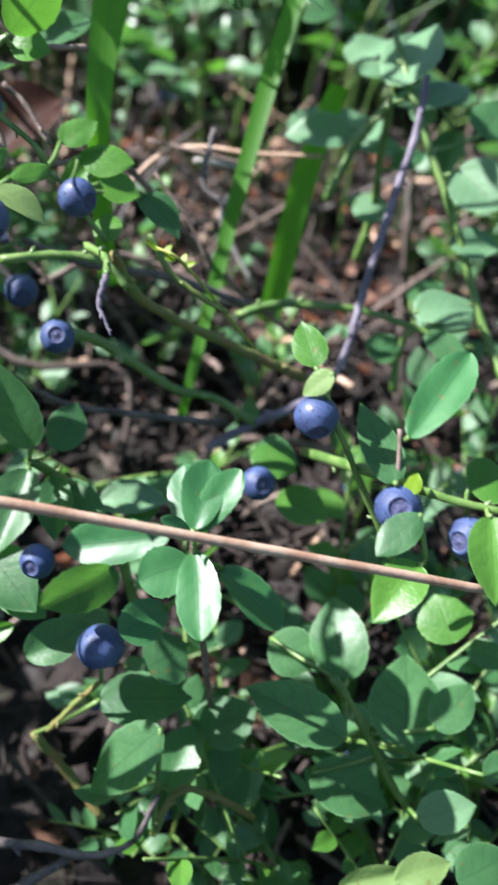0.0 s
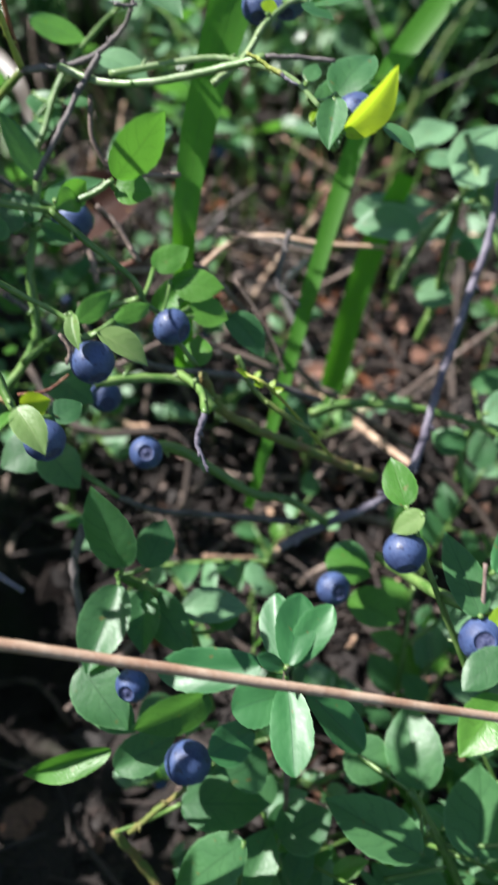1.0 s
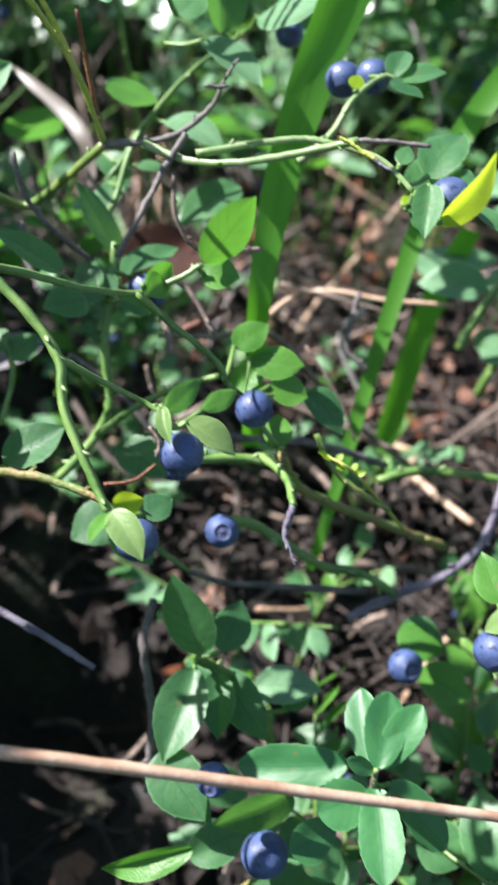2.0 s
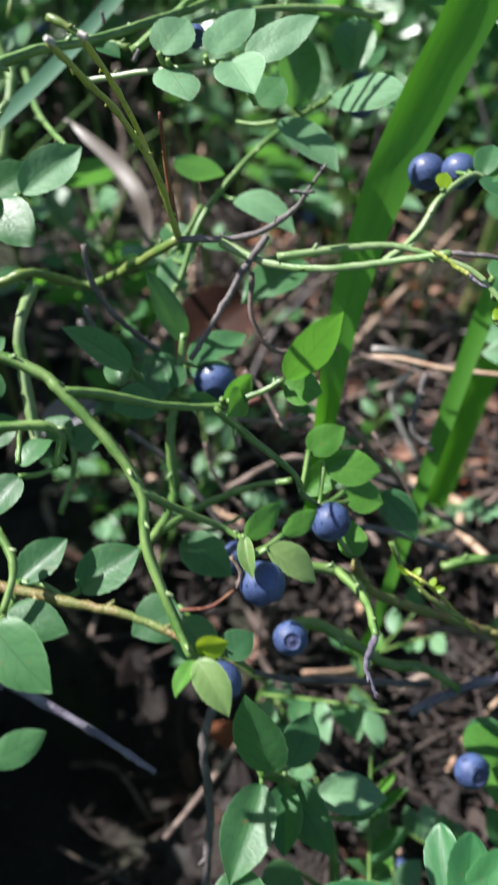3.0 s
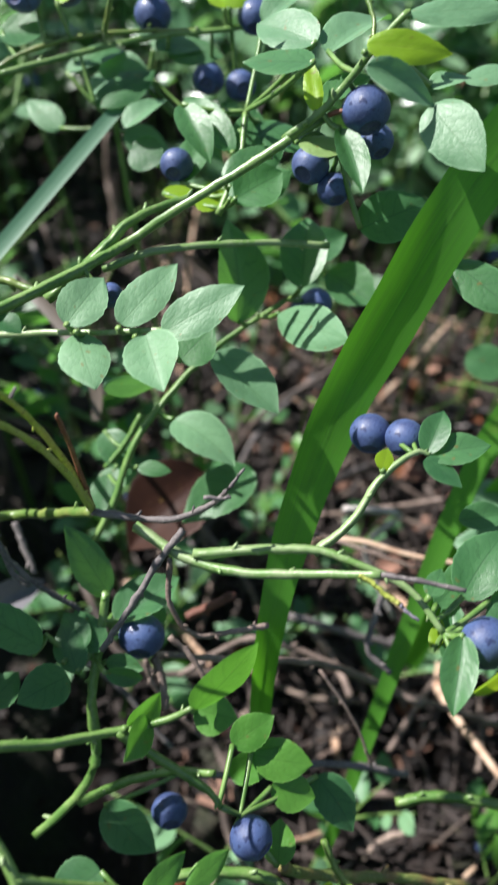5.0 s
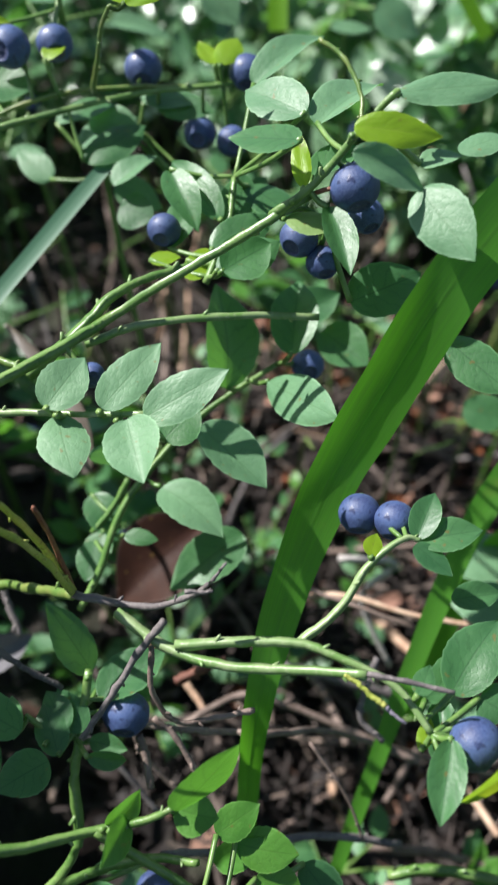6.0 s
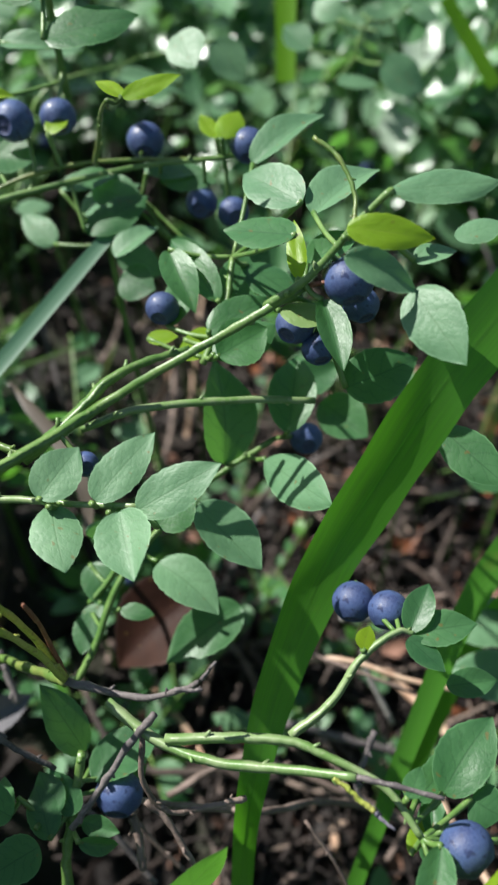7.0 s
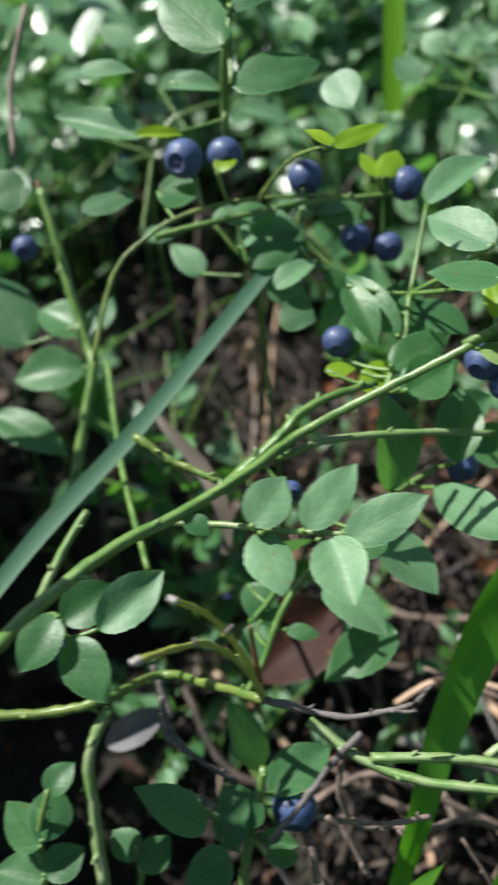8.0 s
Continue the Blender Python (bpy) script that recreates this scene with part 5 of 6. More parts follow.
s = thing("bilberry_shoot", "leafy bilberry shoot with two berries beside the straw stalk", "bilberry shoot")
stem(s, [(11.8, 131.5, 115.8), (19.1, 103.7, 140), (28.4, 100.4, 138.7), (33.8, 98.2, 138.3), (42.9, 95.7, 137.7)], 0.86, 0.52, "green")
stem(s, [(24.7, 98.2, 140.2), (24.6, 104.1, 149)], 0.60, 0.44, "brown")
leaf(s, (26.2, 103.1, 148.1), (38.1, 118.6, 153.5), 7.8, 0, "cowberry", (-0.1, -0.38, 0.92))
leaf(s, (23.9, 97.9, 142.8), (19.0, 112.3, 148.0), 6.8, 0, "leaf", (-0.09, -0.36, 0.93))
berry(s, (24.7, 96.3, 138.3), 8.0, (-0.10, -0.67, 0.74))
leaf(s, (27.6, 92.9, 140.7), (20.0, 86.6, 138.0), 5.9, 0, "leaf", (-0.1, -0.34, 0.93))
leaf(s, (27.4, 86.7, 135.7), (19.3, 77.9, 133.3), 8.0, 0, "fresh", (-0.1, -0.31, 0.94))
berry(s, (37.3, 94.6, 132.4), 7.8, (-0.75, -0.53, 0.39))
leaf(s, (38.3, 91.5, 141.9), (37.9, 78.4, 137.1), 8.2, 0, "fresh")
leaf(s, (37.3, 101.5, 137.9), (44.8, 103.9, 138.7), 8.8, 0, "fresh")
leaf(s, (26.2, 96.7, 141.5), (28, 100.1, 142.8), 2.9, 0, "young")
stem(s, [(28, 93.4, 138.2), (28.7, 88.5, 134.8)], 0.37, 0.29, "green")
leaf(s, (38.3, 92, 104.2), (36, 101.2, 107.6), 10.7, 0, "fresh")
stalk(s, (26.2, 103.1, 148.1), (24.6, 103.4, 147.9))
stalk(s, (23.9, 97.9, 142.8), (24.7, 98.9, 141.3))
stalk(s, (25, 98.7, 135.7), (26.1, 101.3, 139))
stalk(s, (27.6, 92.9, 140.7), (28, 93.4, 138.2))
stalk(s, (27.4, 86.7, 135.7), (28.7, 88.5, 134.8))
stalk(s, (39.9, 96.5, 131), (40.6, 96.3, 137.8))
stalk(s, (38.3, 91.5, 141.9), (39.5, 96.6, 137.9))
stalk(s, (37.3, 101.5, 137.9), (36.1, 97.6, 138.2))
stalk(s, (26.2, 96.7, 141.5), (24.7, 98.2, 140.2))

s = thing("bilberry_shoot", "shaded bilberry shoot of large dull green leaves near ground", "bilberry shoot")
stem(s, [(15.5, 85.4, 103.3), (22.3, 79.9, 92.1), (28.3, 74.1, 80.6), (34, 71.1, 72)], 0.67, 0.63, "green")
leaf(s, (17.1, 75.0, 99.8), (-0.6, 83.4, 103.7), 10.3, 0, "leaf", (-0.05, -0.23, 0.97))
leaf(s, (18.7, 87.6, 98.4), (16.8, 104.0, 103.7), 11.1, 0, "leaf", (-0.06, -0.26, 0.96))
leaf(s, (28.6, 76.5, 94.5), (30.4, 92.9, 99.9), 14.1, 0, "leaf", (-0.08, -0.22, 0.97))
leaf(s, (33.9, 77.8, 98.5), (41.9, 85.7, 100.8), 7.7, 0, "leaf", (-0.1, -0.23, 0.97))
leaf(s, (-15.5, 74.9, 104.1), (-29.3, 69.0, 91.1), 10.1, 0, "leaf", (0.05, -0.23, 0.97))
leaf(s, (-15.9, 72.1, 87.1), (-10.7, 82.8, 91.1), 8.7, 0, "leaf")
leaf(s, (11.9, 76.4, 83.0), (26.8, 71.1, 81.3), 10.9, 0, "leaf", (-0.03, -0.21, 0.98))
leaf(s, (31.2, 67.0, 84.8), (42.2, 68.9, 86.4), 7.7, 0, "pale_sheen", (-0.09, -0.19, 0.98))
leaf(s, (-28.3, 85, 95.7), (-10.7, 85.4, 95.9), 10.7, 0, "leaf")
leaf(s, (-8.9, 81.7, 88.2), (1.6, 86.8, 90.1), 10.9, 0, "leaf")
leaf(s, (-19.1, 86.7, 104.6), (-11.5, 90.8, 106.1), 10.4, 0, "leaf")
leaf(s, (-39.3, 83.9, 113.1), (-28.5, 89.2, 115.1), 7.5, 0, "leaf")
leaf(s, (14.8, 51.6, 94.9), (26.3, 53.9, 95.8), 4.8, 0, "pale")
leaf(s, (24, 52.3, 95.6), (33.8, 54.8, 96.5), 5.8, 0, "pale")
leaf(s, (34.7, 53, 93.5), (44.2, 57.1, 95), 8.7, 0, "leaf")
leaf(s, (-45.1, 95.8, 127.8), (-36.1, 85.8, 124.1), 9.8, 0, "leaf")
leaf(s, (4.3, 96.1, 99.8), (13, 91, 97.9), 10.0, 0, "leaf")
stem(s, [(-17.6, 64, 84.6), (-12.9, 72.2, 84.9), (-4.5, 73.1, 77.8), (1, 73.1, 69.7)], 0.66, 0.64, "yellow")
stem(s, [(-42.1, 82.8, 86.5), (-37.1, 80.9, 73.3), (-30.5, 75.1, 64.7)], 0.80, 0.84, "yellow")
stalk(s, (17.1, 75, 99.8), (18.1, 83.3, 99.1))
stalk(s, (18.7, 87.6, 98.4), (17.2, 84, 100.5))
stalk(s, (28.6, 76.5, 94.5), (23.1, 79.2, 90.7))
stalk(s, (33.9, 77.8, 98.5), (22.3, 79.9, 92.1))
stalk(s, (-15.5, 74.9, 104.1), (-17.6, 64, 84.6))
stalk(s, (-15.9, 72.1, 87.1), (-13.5, 71.2, 84.9))
stalk(s, (11.9, 76.4, 83), (24.6, 77.7, 87.8))
stalk(s, (31.2, 67, 84.8), (28.3, 74.1, 80.6))
stalk(s, (-28.3, 85, 95.7), (-42.1, 82.8, 86.5))
stalk(s, (-8.9, 81.7, 88.2), (-11.9, 72.3, 84))
stalk(s, (4.3, 96.1, 99.8), (15.5, 85.4, 103.3))

s = thing("bilberry_shoot", "bilberry shoot with pale sunlit oval leaves at the grass edge", "bilberry shoot")
stem(s, [(59.9, 152.9, 112.6), (54.7, 169.9, 122.4), (48, 186.9, 139.4), (40.3, 205.9, 155.5), (35.6, 223.3, 167.4)], 0.73, 0.66, "green")
leaf(s, (34.9, 210.4, 160.1), (46.9, 229.7, 168), 13.8, 0, "pale_sheen", SUNWARD)
leaf(s, (10.9, 239.3, 136.1), (34.7, 243.3, 137.6), 13.0, 0, "pale_sheen", SUNWARD)
leaf(s, (35, 209.5, 156.4), (54, 216.8, 159.1), 9.8, 0, "pale_sheen", SUNWARD)
leaf(s, (49.1, 193.6, 147.5), (58.6, 182.3, 143.3), 13.6, 0, "pale_sheen", SUNWARD)
leaf(s, (47.3, 182.2, 134.7), (59.1, 180.4, 134), 8.3, 0, "pale_sheen", SUNWARD)
leaf(s, (37.5, 164.1, 128), (51.7, 165.8, 128.7), 10.0, 0, "pale_sheen", SUNWARD)
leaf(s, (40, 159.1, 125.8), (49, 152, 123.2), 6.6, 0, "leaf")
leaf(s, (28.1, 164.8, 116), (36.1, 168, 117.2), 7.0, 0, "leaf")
leaf(s, (29.5, 234.3, 117), (41, 228.2, 114.7), 8.6, 0, "pale_sheen", SUNWARD)
leaf(s, (32.2, 239.9, 129.6), (45.4, 239.3, 129.4), 6.8, 0, "pale_sheen", SUNWARD)
leaf(s, (29.5, 262.3, 145), (41.8, 273.1, 149), 13.2, 0, "pale_sheen", SUNWARD)
leaf(s, (13, 274, 156.6), (26.1, 271.8, 155.8), 9.9, 0, "leaf")
leaf(s, (55.2, 202, 151.7), (63.2, 212.2, 155.5), 10.8, 0, "leaf")
stalk(s, (34.9, 210.4, 160.1), (38.6, 212.4, 160))
stalk(s, (35, 209.5, 156.4), (39.2, 210.2, 158.5))
stalk(s, (49.1, 193.6, 147.5), (45.1, 194, 145.5))
stalk(s, (47.3, 182.2, 134.7), (49.6, 182.7, 135.2))
stalk(s, (37.5, 164.1, 128), (53.8, 172, 124.5))
stalk(s, (40, 159.1, 125.8), (55.3, 167.8, 121.2))
stalk(s, (55.2, 202, 151.7), (43.2, 198.8, 149.5))

s = thing("bilberry_twig", "bare violet-grey bilberry twig leaning over the litter", "twig")
stem(s, [(41, 204.1, 165.1), (37.8, 192.3, 155.8), (31.8, 179.3, 145.3), (25.8, 165.2, 133.7), (22.4, 155.8, 126.8), (18.7, 150, 121), (11.2, 145.6, 116.6), (1.1, 142.5, 113.5), (-9.5, 138.5, 109.5)], 0.83, 1.10, "purple")

s = thing("bilberry_twig", "short yellow-green budding twig over the litter", "twig")
stem(s, [(-16.7, 136.3, 162.9), (-11.3, 134.2, 160.3), (1.1, 144.3, 133.4)], 0.28, 0.4, "snapped")
leaf(s, (-16.7, 136.3, 162.9), (-18.3, 135.8, 164.1), 1.2, 0, "young")
leaf(s, (-15.8, 136, 162.5), (-17.5, 135.4, 163.4), 1.2, 0, "young")
leaf(s, (-14.9, 135.6, 162), (-13.7, 136.7, 163.2), 1.2, 0, "young")
leaf(s, (-14, 135.2, 161.6), (-15.5, 136.3, 162.4), 1.2, 0, "young")
leaf(s, (-13.1, 134.9, 161.2), (-15, 134.4, 161.8), 1.2, 0, "young")
leaf(s, (-12.2, 134.5, 160.7), (-11, 135.7, 161.9), 1.2, 0, "young")
leaf(s, (-11.3, 134.2, 160.3), (-9.5, 134.1, 161.2), 1.2, 0, "young")

s = thing("straw_stalk", "dry tan straw stalk lying across the leaves", "straw")
stem(s, [(-79.0, 68.6, 184.6), (-57.0, 71.3, 176.0), (-37.4, 73.4, 167.9), (-15.4, 75.7, 158.7), (7.8, 78.2, 148.8), (38.5, 81.4, 135.7)], 0.81, 0.75, "straw")

s = thing("straw_stalk", "short broken greyish stalk beside dark hollow", "stalk")
stem(s, [(-103.7, 128, 142.7), (-81.8, 121.6, 134.4), (-69.5, 117.7, 129.3), (-60.1, 114, 124.8)], 1.0, 0.62, "purple")

s = thing("dead_twig", "knobbly grey dead twig hanging over dark hollow", "twig")
stem(s, [(-49.7, 127.6, 129), (-52.1, 122.1, 121.1), (-50.2, 113.4, 109.7), (-50.7, 102.8, 96.5)], 0.91, 0.94, "grey")

s = thing("grass_blade", "broad bright green grass blade in sun", "grass")
blade(s, [(-32.6, 171.1, 130.3), (-30.7, 173.8, 167.6), (-27.4, 185.5, 186.9), (-21, 197.6, 206), (-13.3, 202.4, 224.6), (-4.9, 207, 242.9), (5.6, 216.8, 255.2)], [4.0, 4.6, 6.8, 8.6, 9.2, 9.1, 9.2], 10, "grass")

s = thing("grass_blade", "narrow bright green grass blade rising from litter", "grass")
blade(s, [(-17.6, 165, 92.6), (-15.3, 166.2, 102.2), (-9.2, 180, 120.8), (-1.3, 198.4, 143.8), (7.5, 216.7, 166.7), (15.6, 228, 180.7), (29.9, 240.7, 195.9)], [2.4, 2.6, 3.4, 4.2, 5.0, 6.0, 6.8], -10, "grass")

s = thing("grass_blade", "short wide green grass blade among dry litter", "grass")
blade(s, [(6, 227.4, 77.2), (7.9, 229.7, 83.6), (11.9, 236, 102.4), (16.9, 242.1, 120.9), (21.5, 243.9, 135.1), (25, 242.8, 146.3)], [6.6, 7.6, 7.7, 7.5, 6.6, 5.4], 10, "grass")

s = thing("grass_blade", "blue-green shaded grass blade crossing the stems", "grass")
blade(s, [(-117.8, 186.4, 194.8), (-106.9, 207.4, 202), (-93.4, 229.2, 209.5), (-74.3, 259.1, 224.2), (-68.1, 267.9, 229)], [3.4, 3.7, 3.6, 3.3, 2.6], 3, "shade_grass", out=(.2, -.35, .9))

s = thing("grass_blade", "distant upright grass blade, yellow-green as backlit", "grass")
blade(s, [(-48.3, 409.9, 198.7), (-50.2, 426.5, 219.4), (-52.4, 444.1, 241.3)], [6.4, 7.4, 6.8], 0, "backlit")

s = thing("grass_blade", "distant leaning grass blade, yellow-green as backlit", "grass")
blade(s, [(26.8, 448.7, 183.3), (14.5, 455.6, 198.6), (4.9, 459.5, 210.7)], [5.5, 6.2, 5.3], 0, "backlit")

s = thing("dead_twig", "thin tan dead grass stems lying over litter", "twig")
stem(s, [(-33.2, 222.1, 127.7), (-23.7, 225.8, 134.6), (-12.7, 225.2, 137.2), (1.1, 222, 136.9), (19.3, 219.7, 137.4)], 0.85, 0.6, "straw")

s = thing("dead_twig", "grey brown fallen twig in the litter", "twig")
stem(s, [(-29.4, 230.8, 92.5), (-12.4, 232.7, 83.1), (10.2, 234.6, 73.4)], 1.28, 1.35, "grey")

s = thing("dead_twig", "long tan fallen stem in the litter", "twig")
stem(s, [(2.9, 210.7, 54.9), (19.9, 241, 49.3), (42.6, 266.3, 49), (78.5, 297.9, 54.7)], 1.1, 1.4, "brown")

s = thing("dead_twig", "thick grey brown root-like twig on the ground", "twig")
stem(s, [(-52.9, 177.8, 157.1), (-40.9, 177.9, 157.2), (-28.2, 178.4, 157.7), (-15.7, 194.2, 129.2), (3.4, 206.7, 96.8), (34.4, 218.5, 62.4)], 0.75, 1.2, "brown")
stem(s, [(-20.5, 178.9, 154.5), (-12.9, 173.6, 144.5), (-8.6, 168.8, 135.3)], 0.45, 0.37, "brown")

s = thing("dead_twig", "curved tan dead stem near the berries", "twig")
stem(s, [(-27.3, 226.7, 138.4), (-13.3, 223.7, 136.5), (2.5, 220.3, 133.9)], 0.7, 0.55, "brown")

s = thing("dead_twig", "brown fallen twig crossing under the grass", "twig")
stem(s, [(-55, 197.6, 112.6), (-38.2, 208.8, 114.2), (-19.5, 208, 108.3), (7.1, 203.7, 97.9)], 1.11, 1.27, "brown")

s = thing("dead_twig", "dark brown fallen twig in shade", "twig")
stem(s, [(-3.7, 197.1, 54.6), (15.1, 199.2, 50.3), (36.1, 199.3, 43.9)], 1.86, 1.63, "brown")

s = thing("dead_twig", "pale grey branching dead twig low on the ground", "twig")
stem(s, [(-50.8, 64.8, 79.8), (-39, 63.8, 79.8), (-29.4, 62.4, 79.3), (-21.5, 64, 81.9), (-16.2, 67.4, 93.7)], 1.10, 0.56, "grey")
stem(s, [(-43.9, 57.4, 75.2), (-33.9, 62.6, 77.6)], 1.08, 0.93, "grey")

s = thing("dead_twig", "bent pale dead stem in leaf litter", "twig")
stem(s, [(-16.3, 248.2, 121.4), (-0.3, 253, 114.6), (-8.8, 248.9, 102.6), (1.2, 239.4, 82.9)], 0.86, 0.80, "bleached")

s = thing("dry_sheath", "pale dry papery grass sheath behind snapped twigs", "dry grass")
blade(s, [(-104.3, 269.4, 179.4), (-98, 263.7, 177.8), (-87.9, 255.7, 173.5), (-81.5, 248, 169.7), (-78.9, 243, 164.7), (-78.7, 238.4, 160.1)], [1.0, 2.8, 4.2, 4.2, 3.2, 2.3], 0, "dry", out=(-.2, -.6, .75))

s = thing("dead_twig", "thin pale stick lying deep between stems", "twig")
stem(s, [(-8, 198.5, 155.1), (-9.9, 193.9, 150), (-10.6, 189.8, 145.3), (-5.4, 187.1, 141.3)], 0.77, 0.68, "grey")
stem(s, [(-88.8, 204.2, 161.5), (-86.4, 200.5, 158.4), (-83.4, 196, 154.4)], 0.90, 0.79, "grey")

s = thing("dead_twig", "reddish stub of a broken twig on litter", "twig")
stem(s, [(-50.1, 193.3, 146.6), (-44.9, 195.7, 148.3), (-39.8, 198, 149.9)], 1.20, 1.10, "rust")

s = thing("dead_twig", "thin brown stems standing in the shaded litter", "twig")
stem(s, [(-50.6, 169.4, 170.6), (-49.3, 167.2, 168.1), (-47.8, 163.1, 163.8)], 0.96, 0.88, "brown")
stem(s, [(-47.1, 169.2, 178.3), (-43.1, 167.5, 174.5), (-38.8, 163.7, 168.5)], 0.69, 0.70, "brown")
stem(s, [(-80.1, 182.3, 182), (-77.8, 178.9, 179.6), (-74.3, 177.1, 178.6)], 0.66, 0.57, "grey")

s = thing("dead_twig", "fine grey twig crossing the dark litter", "twig")
stem(s, [(-75.2, 182.5, 147.2), (-67.9, 181.7, 141.1), (-61.6, 179.8, 134), (-52.2, 174.3, 123)], 0.80, 0.73, "grey")
stem(s, [(-57.8, 183.6, 143.8), (-55.2, 180.9, 135.4), (-45.8, 176.8, 124.8)], 0.61, 0.63, "brown")

s = thing("bilberry_shoot", "bilberry shoot with pale grey-green leaves beside the violet twig", "bilberry shoot")
stem(s, [(19.9, 210.6, 129.6), (26.9, 217.2, 140.8), (36.5, 222.5, 150.6), (45.8, 223, 155.6)], 0.96, 0.69, "green")
leaf(s, (36.2, 224.8, 154.8), (48.3, 244.2, 162.7), 13.3, 0, "pale_sheen", SUNWARD)
leaf(s, (27, 220.5, 142.2), (9.3, 223.1, 143.2), 11.5, 0, "pale_sheen", SUNWARD)
leaf(s, (29.1, 222.1, 138.1), (36.7, 233, 142.2), 9.0, 0, "pale_sheen", SUNWARD)
leaf(s, (30.2, 244.8, 149.5), (41.2, 246.7, 150.2), 6.8, 0, "pale_sheen", SUNWARD)
leaf(s, (29.5, 223.8, 121.4), (38.7, 219.3, 119.7), 9.2, 0, "pale_sheen", SUNWARD)
leaf(s, (45.4, 217.5, 153), (56, 223.7, 155.3), 9.9, 0, "pale_sheen", SUNWARD)
leaf(s, (47.3, 216.4, 149), (40.4, 219.6, 150.2), 7.1, 0, "pale_sheen", SUNWARD)
leaf(s, (52.6, 218.2, 145), (48.1, 202.9, 139.3), 8.7, 0, "leaf")
leaf(s, (39.7, 226.2, 130.7), (49.5, 231.8, 132.8), 7.2, 0, "leaf")
stem(s, [(31.8, 225.1, 101.4), (34.7, 223.7, 117.9), (35.6, 224.6, 136.7), (36.2, 221.2, 151.2)], 0.94, 0.69, "green")
stalk(s, (36.2, 224.8, 154.8), (37.6, 222.5, 151.2))
stalk(s, (27, 220.5, 142.2), (28.1, 217.8, 142))
stalk(s, (29.1, 222.1, 138.1), (28.1, 217.8, 142))
stalk(s, (29.5, 223.8, 121.4), (34.8, 223.8, 120.2))
stalk(s, (45.4, 217.5, 153), (44.6, 222.9, 155))
stalk(s, (47.3, 216.4, 149), (43.5, 222.8, 154.4))
stalk(s, (52.6, 218.2, 145), (45.8, 223, 155.6))
stalk(s, (39.7, 226.2, 130.7), (35.4, 224.4, 132))

s = thing("bilberry_shoot", "low bilberry shoot with rounded leaves at the twig foot", "bilberry shoot")
stem(s, [(36.9, 170.1, 98.4), (37.7, 175.3, 107.3), (41.4, 177.3, 113.1), (47.8, 176.4, 115.7)], 0.81, 0.56, "green")
leaf(s, (42.3, 174.8, 114.3), (56.5, 183.2, 117.4), 12.9, 0, "pale_sheen")
leaf(s, (36.6, 172, 107.4), (29.9, 178, 109.6), 8.5, 0, "leaf")
leaf(s, (46, 169.9, 112.1), (53.6, 164.1, 110), 9.1, 0, "leaf")
leaf(s, (43.1, 194.5, 108.5), (52.9, 201.2, 111), 7.6, 0, "leaf")
stalk(s, (42.3, 174.8, 114.3), (43, 177.1, 113.7))
stalk(s, (36.6, 172, 107.4), (37.6, 174.6, 106.2))
stalk(s, (46, 169.9, 112.1), (46.2, 176.6, 115.1))
stalk(s, (43.1, 194.5, 108.5), (41.4, 177.3, 113.1))

s = thing("bilberry_shoot", "low shaded bilberry shoot with rounded leaves beside the hollow", "bilberry shoot")
stem(s, [(-97.8, 150.4, 156.7), (-96.5, 155.3, 166.2), (-97.2, 159.6, 175.4), (-95.3, 164, 184.4)], 0.58, 0.39, "green")
leaf(s, (-96.4, 157.7, 175.3), (-104.5, 163.7, 177.5), 7.9, 0, "leaf")
leaf(s, (-96.2, 158.5, 176), (-95.8, 167.3, 179.3), 7.7, 0, "leaf")
leaf(s, (-95.9, 154.4, 169), (-105.3, 154.8, 169.1), 8.0, 0, "leaf")
leaf(s, (-95.8, 155.1, 169.7), (-89.7, 160.2, 171.6), 6.6, 0, "leaf")
leaf(s, (-96, 164.4, 182.1), (-92.6, 169.8, 184), 5.2, 0, "leaf")
stem(s, [(-83.5, 154.5, 150.9), (-80.6, 160.1, 159.6), (-81.6, 163.4, 166.7)], 0.52, 0.42, "green")
leaf(s, (-80.4, 160.6, 163.7), (-76, 166.6, 165.9), 6.3, 0, "leaf")
leaf(s, (-81, 162, 165.2), (-86.7, 165.8, 166.6), 5.8, 0, "leaf")
stalk(s, (-96.4, 157.7, 175.3), (-97.1, 159, 174.3))
stalk(s, (-96.2, 158.5, 176), (-97.2, 159.6, 175.4))
stalk(s, (-95.9, 154.4, 169), (-96.7, 156.4, 168.5))
stalk(s, (-95.8, 155.1, 169.7), (-96.7, 156.4, 168.5))
stalk(s, (-96, 164.4, 182.1), (-95.8, 162.9, 182.1))
stalk(s, (-80.4, 160.6, 163.7), (-81.1, 161.7, 163.1))


